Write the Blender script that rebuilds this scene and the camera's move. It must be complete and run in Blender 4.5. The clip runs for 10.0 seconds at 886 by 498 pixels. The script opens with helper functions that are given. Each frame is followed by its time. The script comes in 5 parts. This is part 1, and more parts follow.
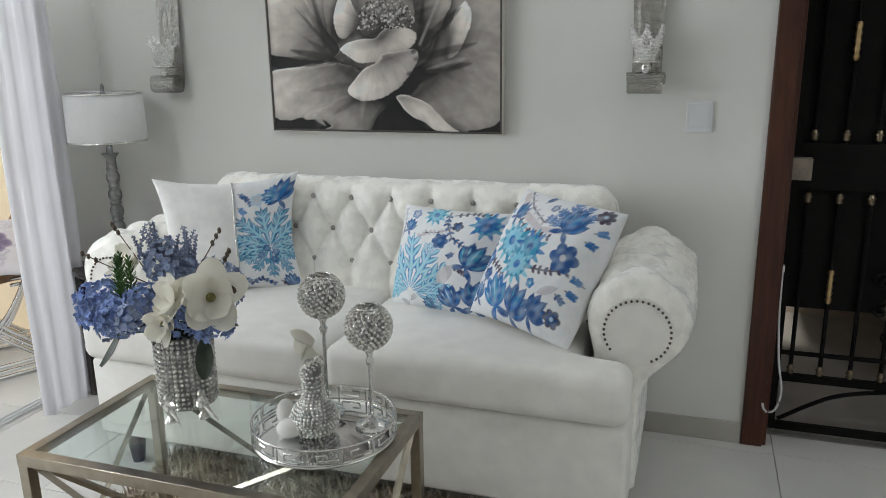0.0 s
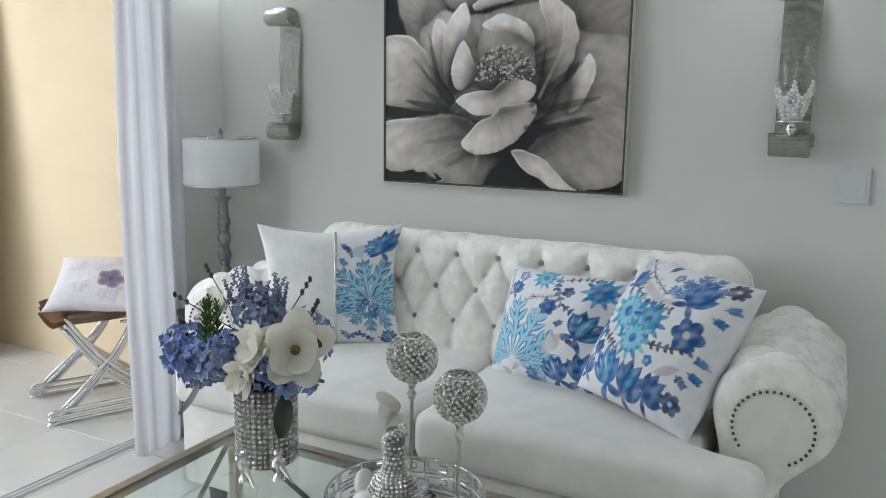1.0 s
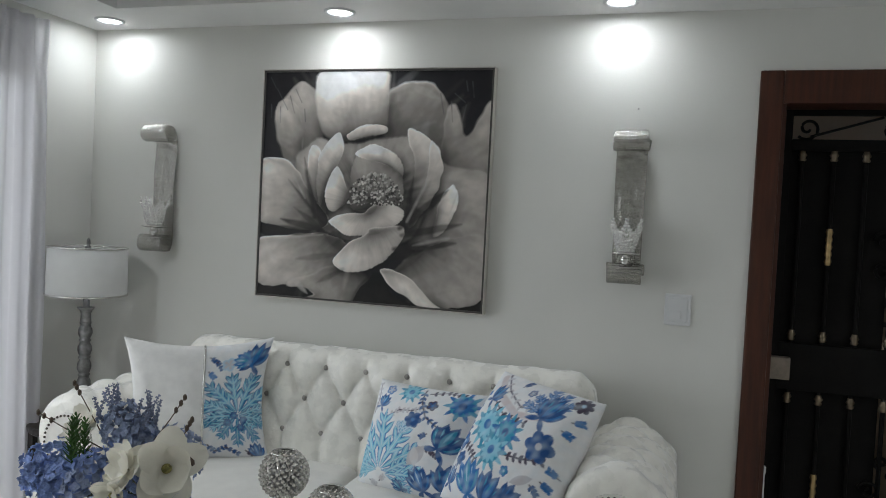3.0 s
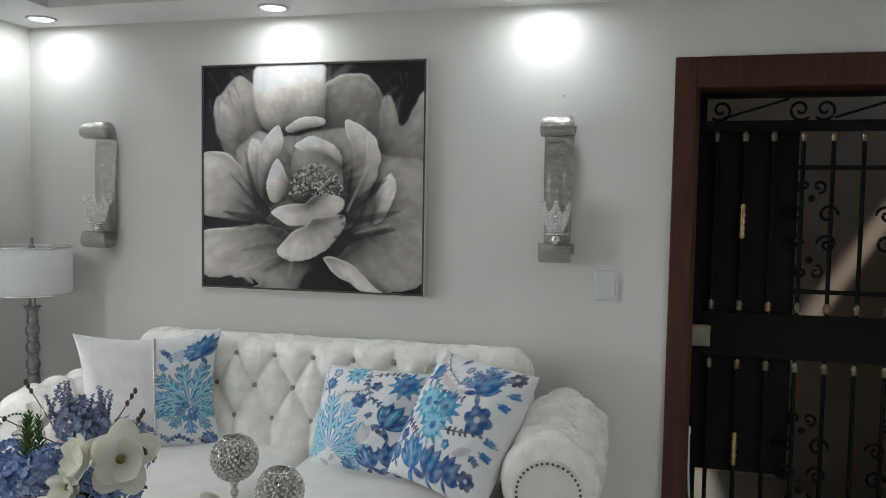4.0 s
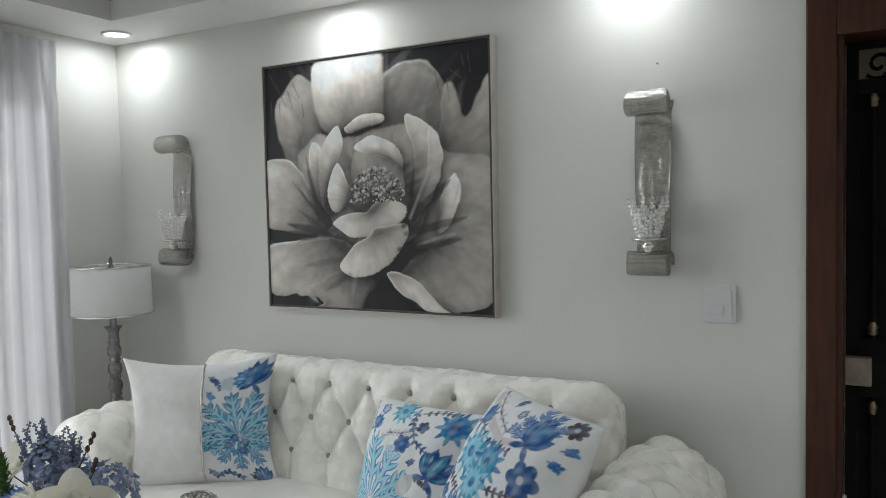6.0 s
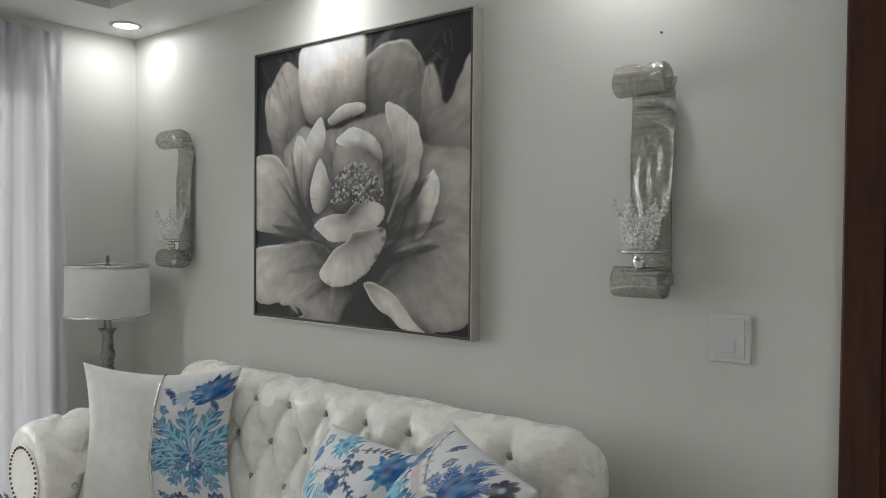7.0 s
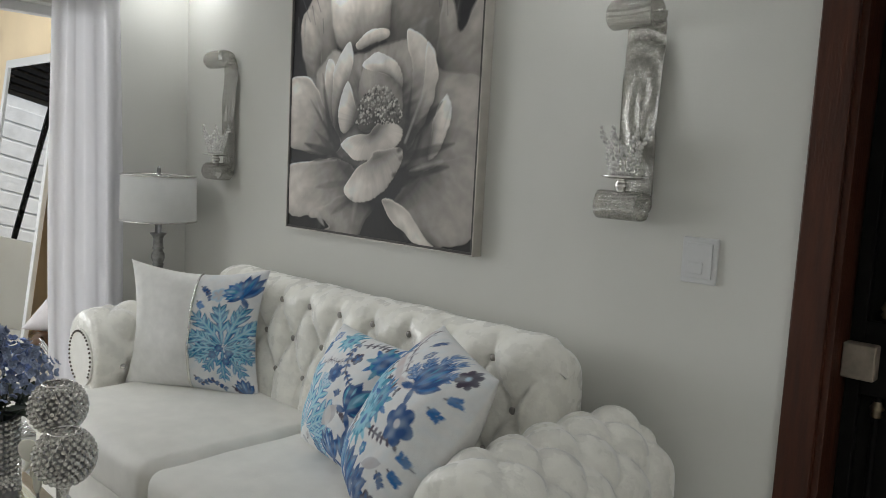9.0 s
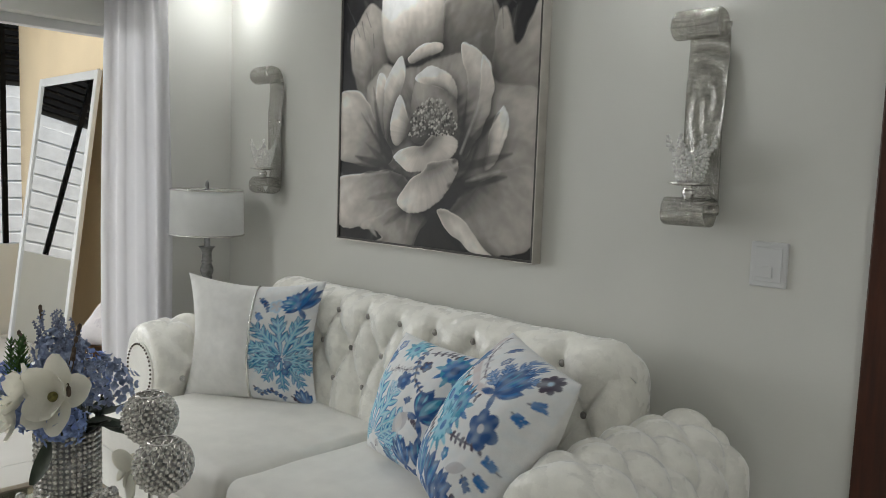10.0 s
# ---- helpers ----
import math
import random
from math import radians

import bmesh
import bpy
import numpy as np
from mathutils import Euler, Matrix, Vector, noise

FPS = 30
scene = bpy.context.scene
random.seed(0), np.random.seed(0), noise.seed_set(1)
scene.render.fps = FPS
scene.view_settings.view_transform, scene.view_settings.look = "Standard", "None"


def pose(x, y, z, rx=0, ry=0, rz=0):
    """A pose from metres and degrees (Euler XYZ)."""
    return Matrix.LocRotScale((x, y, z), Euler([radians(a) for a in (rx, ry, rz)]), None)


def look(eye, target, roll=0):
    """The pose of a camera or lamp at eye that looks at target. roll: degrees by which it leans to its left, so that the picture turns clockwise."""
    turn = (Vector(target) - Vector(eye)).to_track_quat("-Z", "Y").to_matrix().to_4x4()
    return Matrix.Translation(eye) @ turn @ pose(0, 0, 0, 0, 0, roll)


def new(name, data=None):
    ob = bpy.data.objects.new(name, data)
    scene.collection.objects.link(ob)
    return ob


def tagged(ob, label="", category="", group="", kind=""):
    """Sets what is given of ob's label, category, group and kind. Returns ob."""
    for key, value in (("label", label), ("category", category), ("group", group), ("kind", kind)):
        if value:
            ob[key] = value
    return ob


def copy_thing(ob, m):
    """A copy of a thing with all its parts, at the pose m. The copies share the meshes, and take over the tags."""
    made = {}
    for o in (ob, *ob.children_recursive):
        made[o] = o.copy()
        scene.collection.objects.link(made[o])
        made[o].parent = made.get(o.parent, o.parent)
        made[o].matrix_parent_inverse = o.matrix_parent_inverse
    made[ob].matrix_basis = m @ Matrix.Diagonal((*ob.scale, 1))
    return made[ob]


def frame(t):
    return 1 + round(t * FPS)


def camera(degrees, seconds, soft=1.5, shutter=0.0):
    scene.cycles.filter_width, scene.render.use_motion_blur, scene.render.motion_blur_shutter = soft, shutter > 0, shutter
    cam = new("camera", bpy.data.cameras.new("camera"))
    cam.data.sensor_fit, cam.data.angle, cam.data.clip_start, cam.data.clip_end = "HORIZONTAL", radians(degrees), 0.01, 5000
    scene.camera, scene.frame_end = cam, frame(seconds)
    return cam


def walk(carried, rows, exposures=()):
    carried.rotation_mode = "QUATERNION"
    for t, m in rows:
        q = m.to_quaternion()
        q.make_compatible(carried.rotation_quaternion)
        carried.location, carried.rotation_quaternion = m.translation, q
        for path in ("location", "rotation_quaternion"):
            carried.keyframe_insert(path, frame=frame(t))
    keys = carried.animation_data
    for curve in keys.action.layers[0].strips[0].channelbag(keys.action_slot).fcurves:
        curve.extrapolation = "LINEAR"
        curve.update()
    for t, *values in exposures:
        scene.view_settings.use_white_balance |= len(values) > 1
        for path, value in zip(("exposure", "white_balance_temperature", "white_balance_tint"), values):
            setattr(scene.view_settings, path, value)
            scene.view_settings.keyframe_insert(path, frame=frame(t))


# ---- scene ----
cam = camera(60.1, 10.0, soft=0.9)
PATH = [
    (0, (1.211, -2.922, 1.491), (0.598, -1.085, 0.992), -0.9),
    (0.5, (1.135, -2.803, 1.45), (0.319, -1.023, 1.042), 1.3),
    (1, (1.166, -2.74, 1.443), (0.267, -0.986, 1.104), 0.9),
    (1.5, (1.148, -2.795, 1.431), (0.338, -0.973, 1.272), 1.8),
    (2, (1.186, -2.8, 1.475), (0.433, -0.949, 1.389), 1.5),
    (2.5, (1.182, -2.831, 1.467), (0.456, -0.968, 1.433), 1.8),
    (3, (1.208, -2.901, 1.515), (0.618, -0.991, 1.452), 2.9),
    (3.2, (1.24, -2.941, 1.537), (0.736, -1.006, 1.472), 3.1),
    (4.3, (1.328, -3.005, 1.552), (0.83, -1.072, 1.428), 0.0),
    (4.5, (1.369, -2.978, 1.543), (0.799, -1.061, 1.492), -0.8),
    (5, (1.471, -2.837, 1.572), (0.639, -1.018, 1.552), -0.5),
    (5.5, (1.553, -2.639, 1.552), (0.735, -0.818, 1.429), -2.9),
    (5.7, (1.556, -2.55, 1.555), (0.714, -0.74, 1.446), -2.2),
    (6.8, (1.775, -1.856, 1.484), (0.47, -0.342, 1.415), -1.4),
    (7, (1.803, -1.778, 1.487), (0.542, -0.226, 1.444), 0.5),
    (7.5, (1.896, -1.676, 1.517), (0.54, -0.207, 1.452), 0.3),
    (8, (2.012, -1.705, 1.479), (0.619, -0.275, 1.353), 2.4),
    (8.5, (2.038, -1.734, 1.482), (0.61, -0.342, 1.322), 2.1),
    (9, (2.053, -1.795, 1.452), (0.677, -0.36, 1.234), 3.0),
    (9.5, (1.988, -1.888, 1.453), (0.574, -0.487, 1.254), 2.0),
    (10, (1.964, -1.943, 1.449), (0.572, -0.52, 1.254), 2.0),
]
EXPOSURES = [(0, 0.48, 6350, 9), (0.5, 0.52, 6000, 9), (1, 0.46, 6100, 9), (1.5, 0.24, 6200, 8), (2, 0.0, 6230, 8), (2.5, -0.02, 6250, 8), (3.2, 0.1, 6280, 9), (4.3, 0.3, 6350, 8), (5, 0.33, 6330, 7), (5.5, 0.32, 6280, 7), (7, 0.08, 6600, 9), (8.5, 0.1, 6600, 9), (10, 0.15, 6680, 8)]
walk(cam, [(t, look(eye, target, roll)) for t, eye, target, roll in PATH], EXPOSURES)

# ---- world and light ----
world = bpy.data.worlds.new("sky")
scene.world = world
world.use_nodes = True
wn = world.node_tree
sky = wn.nodes.new("ShaderNodeTexSky")
sky.sky_type = "NISHITA"
sky.sun_disc = False
sky.sun_elevation = radians(54)
sky.sun_rotation = radians(121)
wn.nodes["Background"].inputs[1].default_value = 0.12
wn.links.new(sky.outputs[0], wn.nodes["Background"].inputs[0])
sun = new("sun", bpy.data.lights.new("sun", "SUN"))
sun.data.energy, sun.data.angle, sun.data.color = 2.5, radians(3), (1, 0.95, 0.88)
sun.matrix_world = look((2, -3, 8), (-3, 0, 0))

CEIL = 2.325
SPOTS_BACK = [(-1.195, -0.156), (-0.109, -0.156), (0.963, -0.156)]
# unseen downlights assumed on the other ceiling borders, added to fill the room
SPOTS_FILL = [(-1.2, -1.6), (-1.2, -3.0), (2.95, -1.3), (2.95, -2.8), (0.2, -3.9), (1.6, -3.9)]
for sx, sy in SPOTS_BACK:
    lamp = new("downlight_beam", bpy.data.lights.new("downlight_beam", "AREA"))
    lamp.data.shape, lamp.data.size, lamp.data.energy = "DISK", 0.085, 1.15
    lamp.data.color = (0.95, 0.98, 1.0)
    lamp.matrix_world = pose(sx, sy, CEIL - 0.012)
# fill beams of the added downlights, energy set apart for each side
for sx, sy in SPOTS_FILL:
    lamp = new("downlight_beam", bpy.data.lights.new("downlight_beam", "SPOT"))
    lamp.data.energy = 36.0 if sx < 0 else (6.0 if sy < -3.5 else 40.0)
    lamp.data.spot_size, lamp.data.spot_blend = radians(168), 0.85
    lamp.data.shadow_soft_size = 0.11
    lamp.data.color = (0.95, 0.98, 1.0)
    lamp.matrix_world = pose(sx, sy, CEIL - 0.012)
# daylight of the open balcony side
day = new("balcony_daylight", bpy.data.lights.new("balcony_daylight", "AREA"))
day.data.shape, day.data.size, day.data.size_y, day.data.energy = "RECTANGLE", 2.8, 1.7, 85.0
day.data.color = (0.93, 0.96, 1.0)
day.matrix_world = look((-4.93, -2.75, 1.65), (-1.0, -2.3, 1.2))


# ---- materials ----
def mat(name, color, rough=0.5, metal=0.0, scale=6.0, var=0.06, bump=0.0, bscale=60.0, attr="", sheen=0.0, coat=0.0, trans=0.0, ior=1.45, rvar=0.0, stretch=(1, 1, 1), spec=0.5):
    m = bpy.data.materials.new(name)
    m.use_nodes = True
    nt = m.node_tree
    b = nt.nodes["Principled BSDF"]
    b.inputs["Roughness"].default_value = rough
    b.inputs["Metallic"].default_value = metal
    b.inputs["Sheen Weight"].default_value = sheen
    b.inputs["Coat Weight"].default_value = coat
    b.inputs["Transmission Weight"].default_value = trans
    b.inputs["IOR"].default_value = ior
    b.inputs["Specular IOR Level"].default_value = spec
    tc = nt.nodes.new("ShaderNodeTexCoord")
    mp = nt.nodes.new("ShaderNodeMapping")
    mp.inputs["Scale"].default_value = stretch
    nt.links.new(tc.outputs["Object"], mp.inputs[0])
    no = nt.nodes.new("ShaderNodeTexNoise")
    no.inputs["Scale"].default_value, no.inputs["Detail"].default_value = scale, 8
    nt.links.new(mp.outputs[0], no.inputs["Vector"])
    fine = nt.nodes.new("ShaderNodeTexNoise")
    fine.inputs["Scale"].default_value, fine.inputs["Detail"].default_value = bscale, 4
    nt.links.new(mp.outputs[0], fine.inputs["Vector"])
    ramp = nt.nodes.new("ShaderNodeMapRange")
    ramp.inputs["From Min"].default_value, ramp.inputs["From Max"].default_value = 0.3, 0.7
    ramp.inputs["To Min"].default_value, ramp.inputs["To Max"].default_value = 1 - var, 1 + var
    nt.links.new(no.outputs[0], ramp.inputs[0])
    mul = nt.nodes.new("ShaderNodeVectorMath")
    mul.operation = "SCALE"
    if attr:
        at = nt.nodes.new("ShaderNodeAttribute")
        at.attribute_name = attr
        nt.links.new(at.outputs["Color"], mul.inputs[0])
    else:
        mul.inputs[0].default_value = color
    nt.links.new(ramp.outputs[0], mul.inputs["Scale"])
    nt.links.new(mul.outputs[0], b.inputs["Base Color"])
    if rvar:
        rr = nt.nodes.new("ShaderNodeMapRange")
        rr.inputs["To Min"].default_value, rr.inputs["To Max"].default_value = rough - rvar, rough + rvar
        nt.links.new(no.outputs[0], rr.inputs[0])
        nt.links.new(rr.outputs[0], b.inputs["Roughness"])
    if bump:
        bp = nt.nodes.new("ShaderNodeBump")
        bp.inputs["Strength"].default_value, bp.inputs["Distance"].default_value = bump, 0.01
        nt.links.new(fine.outputs[0], bp.inputs["Height"])
        nt.links.new(bp.outputs[0], b.inputs["Normal"])
    return m


def let_through(m, share, color):
    nt = m.node_tree
    b, out = nt.nodes["Principled BSDF"], nt.nodes["Material Output"]
    tr = nt.nodes.new("ShaderNodeBsdfTranslucent")
    tr.inputs[0].default_value = (*color, 1)
    mx = nt.nodes.new("ShaderNodeMixShader")
    mx.inputs[0].default_value = share
    nt.links.new(b.outputs[0], mx.inputs[1])
    nt.links.new(tr.outputs[0], mx.inputs[2])
    nt.links.new(mx.outputs[0], out.inputs["Surface"])


def glow(name, color, strength):
    m = bpy.data.materials.new(name)
    m.use_nodes = True
    b = m.node_tree.nodes["Principled BSDF"]
    b.inputs["Base Color"].default_value = (*color, 1)
    b.inputs["Emission Color"].default_value = (*color, 1)
    b.inputs["Emission Strength"].default_value = strength
    return m


M_WALL = mat("wall_paint", (0.70, 0.695, 0.66), 0.55, var=0.025, scale=2.5, bump=0.035, bscale=140)
M_CEIL = mat("ceiling_paint", (0.78, 0.78, 0.77), 0.7, var=0.02, bump=0.08, bscale=120)
M_BROWN = mat("dark_brown", (0.085, 0.07, 0.06), 0.5, var=0.1)
M_TILE = mat("floor_tile", (0.66, 0.65, 0.62), 0.16, var=0.05, scale=3, rvar=0.05, coat=0.2)
M_GROUT = mat("grout", (0.4, 0.39, 0.37), 0.85, var=0.1, scale=30)
M_BASE = mat("baseboard_tile", (0.42, 0.40, 0.36), 0.3, var=0.08)
M_WOOD = mat("mahogany", (0.056, 0.0155, 0.0065), 0.45, var=0.35, scale=9, stretch=(8, 8, 0.6), bump=0.15, bscale=30)
M_IRON = mat("black_iron", (0.006, 0.0055, 0.005), 0.6, metal=0.0, var=0.25, scale=20, bump=0.1, spec=0.12)
M_BRASS = mat("aged_brass", (0.45, 0.32, 0.16), 0.35, metal=1.0, var=0.25, scale=40)
M_YELLOW = mat("yellow_plaster", (0.80, 0.65, 0.44), 0.8, var=0.05, scale=2, bump=0.2, bscale=90)
M_FABRIC = mat("ivory_velvet", (0.80, 0.78, 0.73), 0.55, var=0.05, scale=14, bump=0.22, bscale=420, sheen=0.35)
M_VELVET = mat("crushed_velvet", (0.87, 0.85, 0.785), 0.28, var=0.07, scale=18, bump=0.5, bscale=34, sheen=0.8, rvar=0.12)
M_COTTON = mat("white_cotton", (0.82, 0.81, 0.79), 0.8, var=0.03, scale=9, bump=0.25, bscale=380, sheen=0.2)
M_PRINT = mat("printed_cotton", (1, 1, 1), 0.75, var=0.05, scale=30, bump=0.2, bscale=380, attr="print", sheen=0.1)
M_PAINTING = mat("canvas_paint", (1, 1, 1), 0.5, var=0.06, scale=25, bump=0.08, bscale=45, attr="print", spec=0.35)
M_SILVER = mat("silver", (0.72, 0.71, 0.69), 0.22, metal=1.0, var=0.12, scale=30, rvar=0.08)
M_HAMMER = mat("embossed_silver", (0.70, 0.69, 0.66), 0.22, metal=1.0, var=0.10, scale=70, bump=0.32, bscale=140, rvar=0.08)
M_FRAME = mat("champagne_frame", (0.36, 0.32, 0.26), 0.3, metal=1.0, var=0.12, scale=30)
M_SHADE = mat("linen_shade", (0.86, 0.86, 0.85), 0.8, var=0.03, scale=20, bump=0.3, bscale=320)
M_DARKWOOD = mat("dark_wood", (0.035, 0.028, 0.025), 0.35, var=0.3, scale=10, stretch=(1, 6, 1))
M_PLASTIC = mat("white_plastic", (0.68, 0.685, 0.69), 0.3, var=0.015)
M_CURTAIN = mat("curtain_cloth", (0.84, 0.84, 0.86), 0.85, var=0.03, scale=6, bump=0.15, bscale=300, sheen=0.1)
M_STRIP = mat("silver_strip", (0.33, 0.31, 0.29), 0.45, metal=0.5, var=0.1, scale=20)
M_CUP = mat("clear_crystal", (0.93, 0.92, 0.90), 0.14, metal=0.45, var=0.3, scale=150)
M_BRONZE = mat("dark_bronze", (0.12, 0.10, 0.085), 0.4, metal=0.6, var=0.2, scale=60)
M_EDGE = mat("dark_canvas_edge", (0.06, 0.055, 0.05), 0.6, var=0.2, scale=30)
M_PALE = mat("pale_champagne", (0.50, 0.47, 0.43), 0.4, metal=0.35, var=0.08, scale=20)
M_PEWTER = mat("antique_silver", (0.24, 0.24, 0.24), 0.38, metal=0.9, var=0.35, scale=40, rvar=0.1)
M_MIRROR = mat("mirror_glass", (0.88, 0.89, 0.89), 0.02, metal=1.0, var=0.01)
M_GLASS = mat("table_glass", (0.86, 0.95, 0.92), 0.01, var=0.0, trans=1.0, ior=1.46)
M_BEAD = mat("cut_crystal", (0.78, 0.76, 0.72), 0.12, metal=0.55, var=0.5, scale=90)
M_EGG = mat("white_ceramic", (0.80, 0.78, 0.74), 0.25, var=0.02)
M_PETAL = mat("cream_petal", (0.86, 0.84, 0.76), 0.6, var=0.07, scale=14, sheen=0.2, bump=0.15, bscale=60)
M_STAMEN = mat("flower_heart", (0.22, 0.20, 0.06), 0.7, var=0.4, scale=120, bump=0.6, bscale=300)
M_HYDRA = mat("hydrangea_blue", (0.27, 0.36, 0.63), 0.7, var=0.45, scale=28)
M_LILAC = mat("hydrangea_lilac", (0.34, 0.40, 0.56), 0.7, var=0.4, scale=28)
M_LAVENDER = mat("lavender_grey", (0.21, 0.24, 0.34), 0.8, var=0.3, scale=60)
M_LEAF = mat("dark_leaf", (0.035, 0.048, 0.03), 0.5, var=0.4, scale=30)
M_SPRIG = mat("fresh_sprig", (0.06, 0.14, 0.03), 0.6, var=0.4, scale=40)
M_TWIG = mat("twig_bark", (0.10, 0.07, 0.05), 0.8, var=0.3, scale=50)
M_ALU = mat("white_aluminium", (0.72, 0.72, 0.72), 0.35, var=0.03)
M_BLOCK = mat("white_block", (0.78, 0.78, 0.76), 0.8, var=0.1, scale=5, bump=0.5, bscale=8)
M_PLY = mat("honey_plywood", (0.33, 0.17, 0.065), 0.4, var=0.25, scale=10, stretch=(8, 1, 1), coat=0.3)
M_CHROME = mat("chrome", (0.75, 0.75, 0.76), 0.12, metal=1.0, var=0.05)
M_HALL = mat("hall_paint", (0.52, 0.43, 0.34), 0.8, var=0.05, scale=3)
M_GILT = mat("dull_gilt", (0.20, 0.16, 0.11), 0.35, metal=0.9, var=0.2, scale=60)
M_LOCK = mat("lock_case", (0.24, 0.20, 0.16), 0.5, metal=0.2, var=0.2, scale=40)
M_RUG = mat("shag_pile", (0.46, 0.40, 0.32), 0.95, var=0.45, scale=7)
let_through(M_CURTAIN, 0.6, (0.93, 0.92, 0.94))
let_through(M_PETAL, 0.3, (0.86, 0.82, 0.7))
let_through(M_SHADE, 0.35, (0.8, 0.8, 0.78))
M_SPOT = glow("lamp_disc", (0.95, 0.98, 1.0), 14.0)


# ---- helpers of this place ----
def mesh_ob(name, bm, material, parent=None, label="", smooth=False):
    me = bpy.data.meshes.new(name)
    if smooth:
        for f in bm.faces:
            f.smooth = True
    bm.to_mesh(me)
    bm.free()
    me.materials.append(material)
    ob = new(name, me)
    if parent is not None:
        ob.parent = parent
    if label:
        ob["label"] = label
    return ob


def part(name, bm, material, parent, label="", smooth=False):
    return mesh_ob(name, bm, material, parent, label, smooth)


def thing(name, label, category, m=None, group="", kind=""):
    ob = tagged(new(name), label, category, group, kind)
    if m is not None:
        ob.matrix_basis = m
    return ob


def add_box(bm, lo, hi, bevel=0.0, seg=2):
    c = [(a + b) / 2 for a, b in zip(lo, hi)]
    s = [abs(b - a) for a, b in zip(lo, hi)]
    r = bmesh.ops.create_cube(bm, size=1.0, matrix=Matrix.Translation(c) @ Matrix.Diagonal((*s, 1)))
    if bevel:
        edges = list({e for v in r["verts"] for e in v.link_edges})
        bmesh.ops.bevel(bm, geom=edges, offset=bevel, segments=seg, profile=0.5, affect="EDGES")
    return bm


def box(lo, hi, bevel=0.0, seg=2):
    return add_box(bmesh.new(), lo, hi, bevel, seg)


def lathe(pts, seg=32, bm=None, at=(0, 0, 0)):
    bm = bm or bmesh.new()
    rings = []
    for r, z in pts:
        if r < 1e-5:
            rings.append([bm.verts.new((at[0], at[1], at[2] + z))])
        else:
            rings.append([bm.verts.new((at[0] + r * math.cos(6.28318 * i / seg), at[1] + r * math.sin(6.28318 * i / seg), at[2] + z)) for i in range(seg)])
    for a, b in zip(rings, rings[1:]):
        for i in range(seg):
            j = (i + 1) % seg
            if len(a) == 1 and len(b) == 1:
                continue
            if len(a) == 1:
                bm.faces.new((a[0], b[j], b[i]))
            elif len(b) == 1:
                bm.faces.new((a[i], a[j], b[0]))
            else:
                bm.faces.new((a[i], a[j], b[j], b[i]))
    return bm


def smooth_path(pts, n=6, closed=False):
    P = [Vector(p) for p in pts]
    out = []
    m = len(P)
    last = m if closed else m - 1
    for i in range(last):
        if closed:
            p0, p1, p2, p3 = P[i - 1], P[i], P[(i + 1) % m], P[(i + 2) % m]
        else:
            p0, p1, p2, p3 = P[max(i - 1, 0)], P[i], P[i + 1], P[min(i + 2, m - 1)]
        for k in range(n):
            t = k / n
            out.append(0.5 * ((2 * p1) + (p2 - p0) * t + (2 * p0 - 5 * p1 + 4 * p2 - p3) * t * t + (3 * p1 - p0 - 3 * p2 + p3) * t ** 3))
    if not closed:
        out.append(P[-1])
    return out


def tube(pts, r, seg=8, bm=None, closed=False):
    bm = bm or bmesh.new()
    P = [Vector(p) for p in pts]
    rings = []
    n = len(P)
    for i, p in enumerate(P):
        a = P[i - 1] if (i or closed) else P[0]
        b = P[(i + 1) % n] if (i < n - 1 or closed) else P[-1]
        d = (b - a).normalized()
        up = Vector((0, 0, 1)) if abs(d.z) < 0.95 else Vector((1, 0, 0))
        s = d.cross(up).normalized()
        w = s.cross(d)
        rad = r(i / max(n - 1, 1)) if callable(r) else r
        rings.append([bm.verts.new(p + rad * (math.cos(6.28318 * k / seg) * s + math.sin(6.28318 * k / seg) * w)) for k in range(seg)])
    pairs = list(zip(rings, rings[1:])) + ([(rings[-1], rings[0])] if closed else [])
    for a, b in pairs:
        for k in range(seg):
            j = (k + 1) % seg
            bm.faces.new((a[k], a[j], b[j], b[k]))
    if not closed:
        bm.faces.new(rings[0][::-1])
        bm.faces.new(rings[-1])
    return bm


def structure(name, bm, material, label="", category=""):
    return tagged(mesh_ob(name, bm, material), label, category, kind="structure")


# ---- room shell ----
XL, XR, YF = -1.4, 3.7, -4.6
DX0, DX1, DZ = 1.515, 2.42, 2.015
bm = box((XL - 0.15, 0, -0.05), (DX0, 0.15, 2.75))
add_box(bm, (DX1, 0, -0.05), (XR + 0.15, 0.15, 2.75))
add_box(bm, (DX0, 0, DZ), (DX1, 0.15, 2.75))
structure("wall_north", bm, M_WALL, "smooth off-white painted wall behind the sofa", "wall")
OY0, OY1, OZ = -0.42, -3.2, 2.03
bm = box((XL - 0.15, OY0, -0.05), (XL, 0, 2.75))
add_box(bm, (XL - 0.15, YF, -0.05), (XL, OY1, 2.75))
add_box(bm, (XL - 0.15, OY1, OZ), (XL, OY0, 2.75))
structure("wall_west", bm, M_WALL, "off-white wall with a wide balcony opening", "wall")
structure("wall_east", box((XR, YF, -0.05), (XR + 0.15, 0, 2.75)), M_WALL, "plain off-white painted wall", "wall")
structure("wall_south", box((XL - 0.15, YF - 0.15, -0.05), (XR + 0.15, YF, 2.75)), M_WALL, "plain off-white painted wall", "wall")

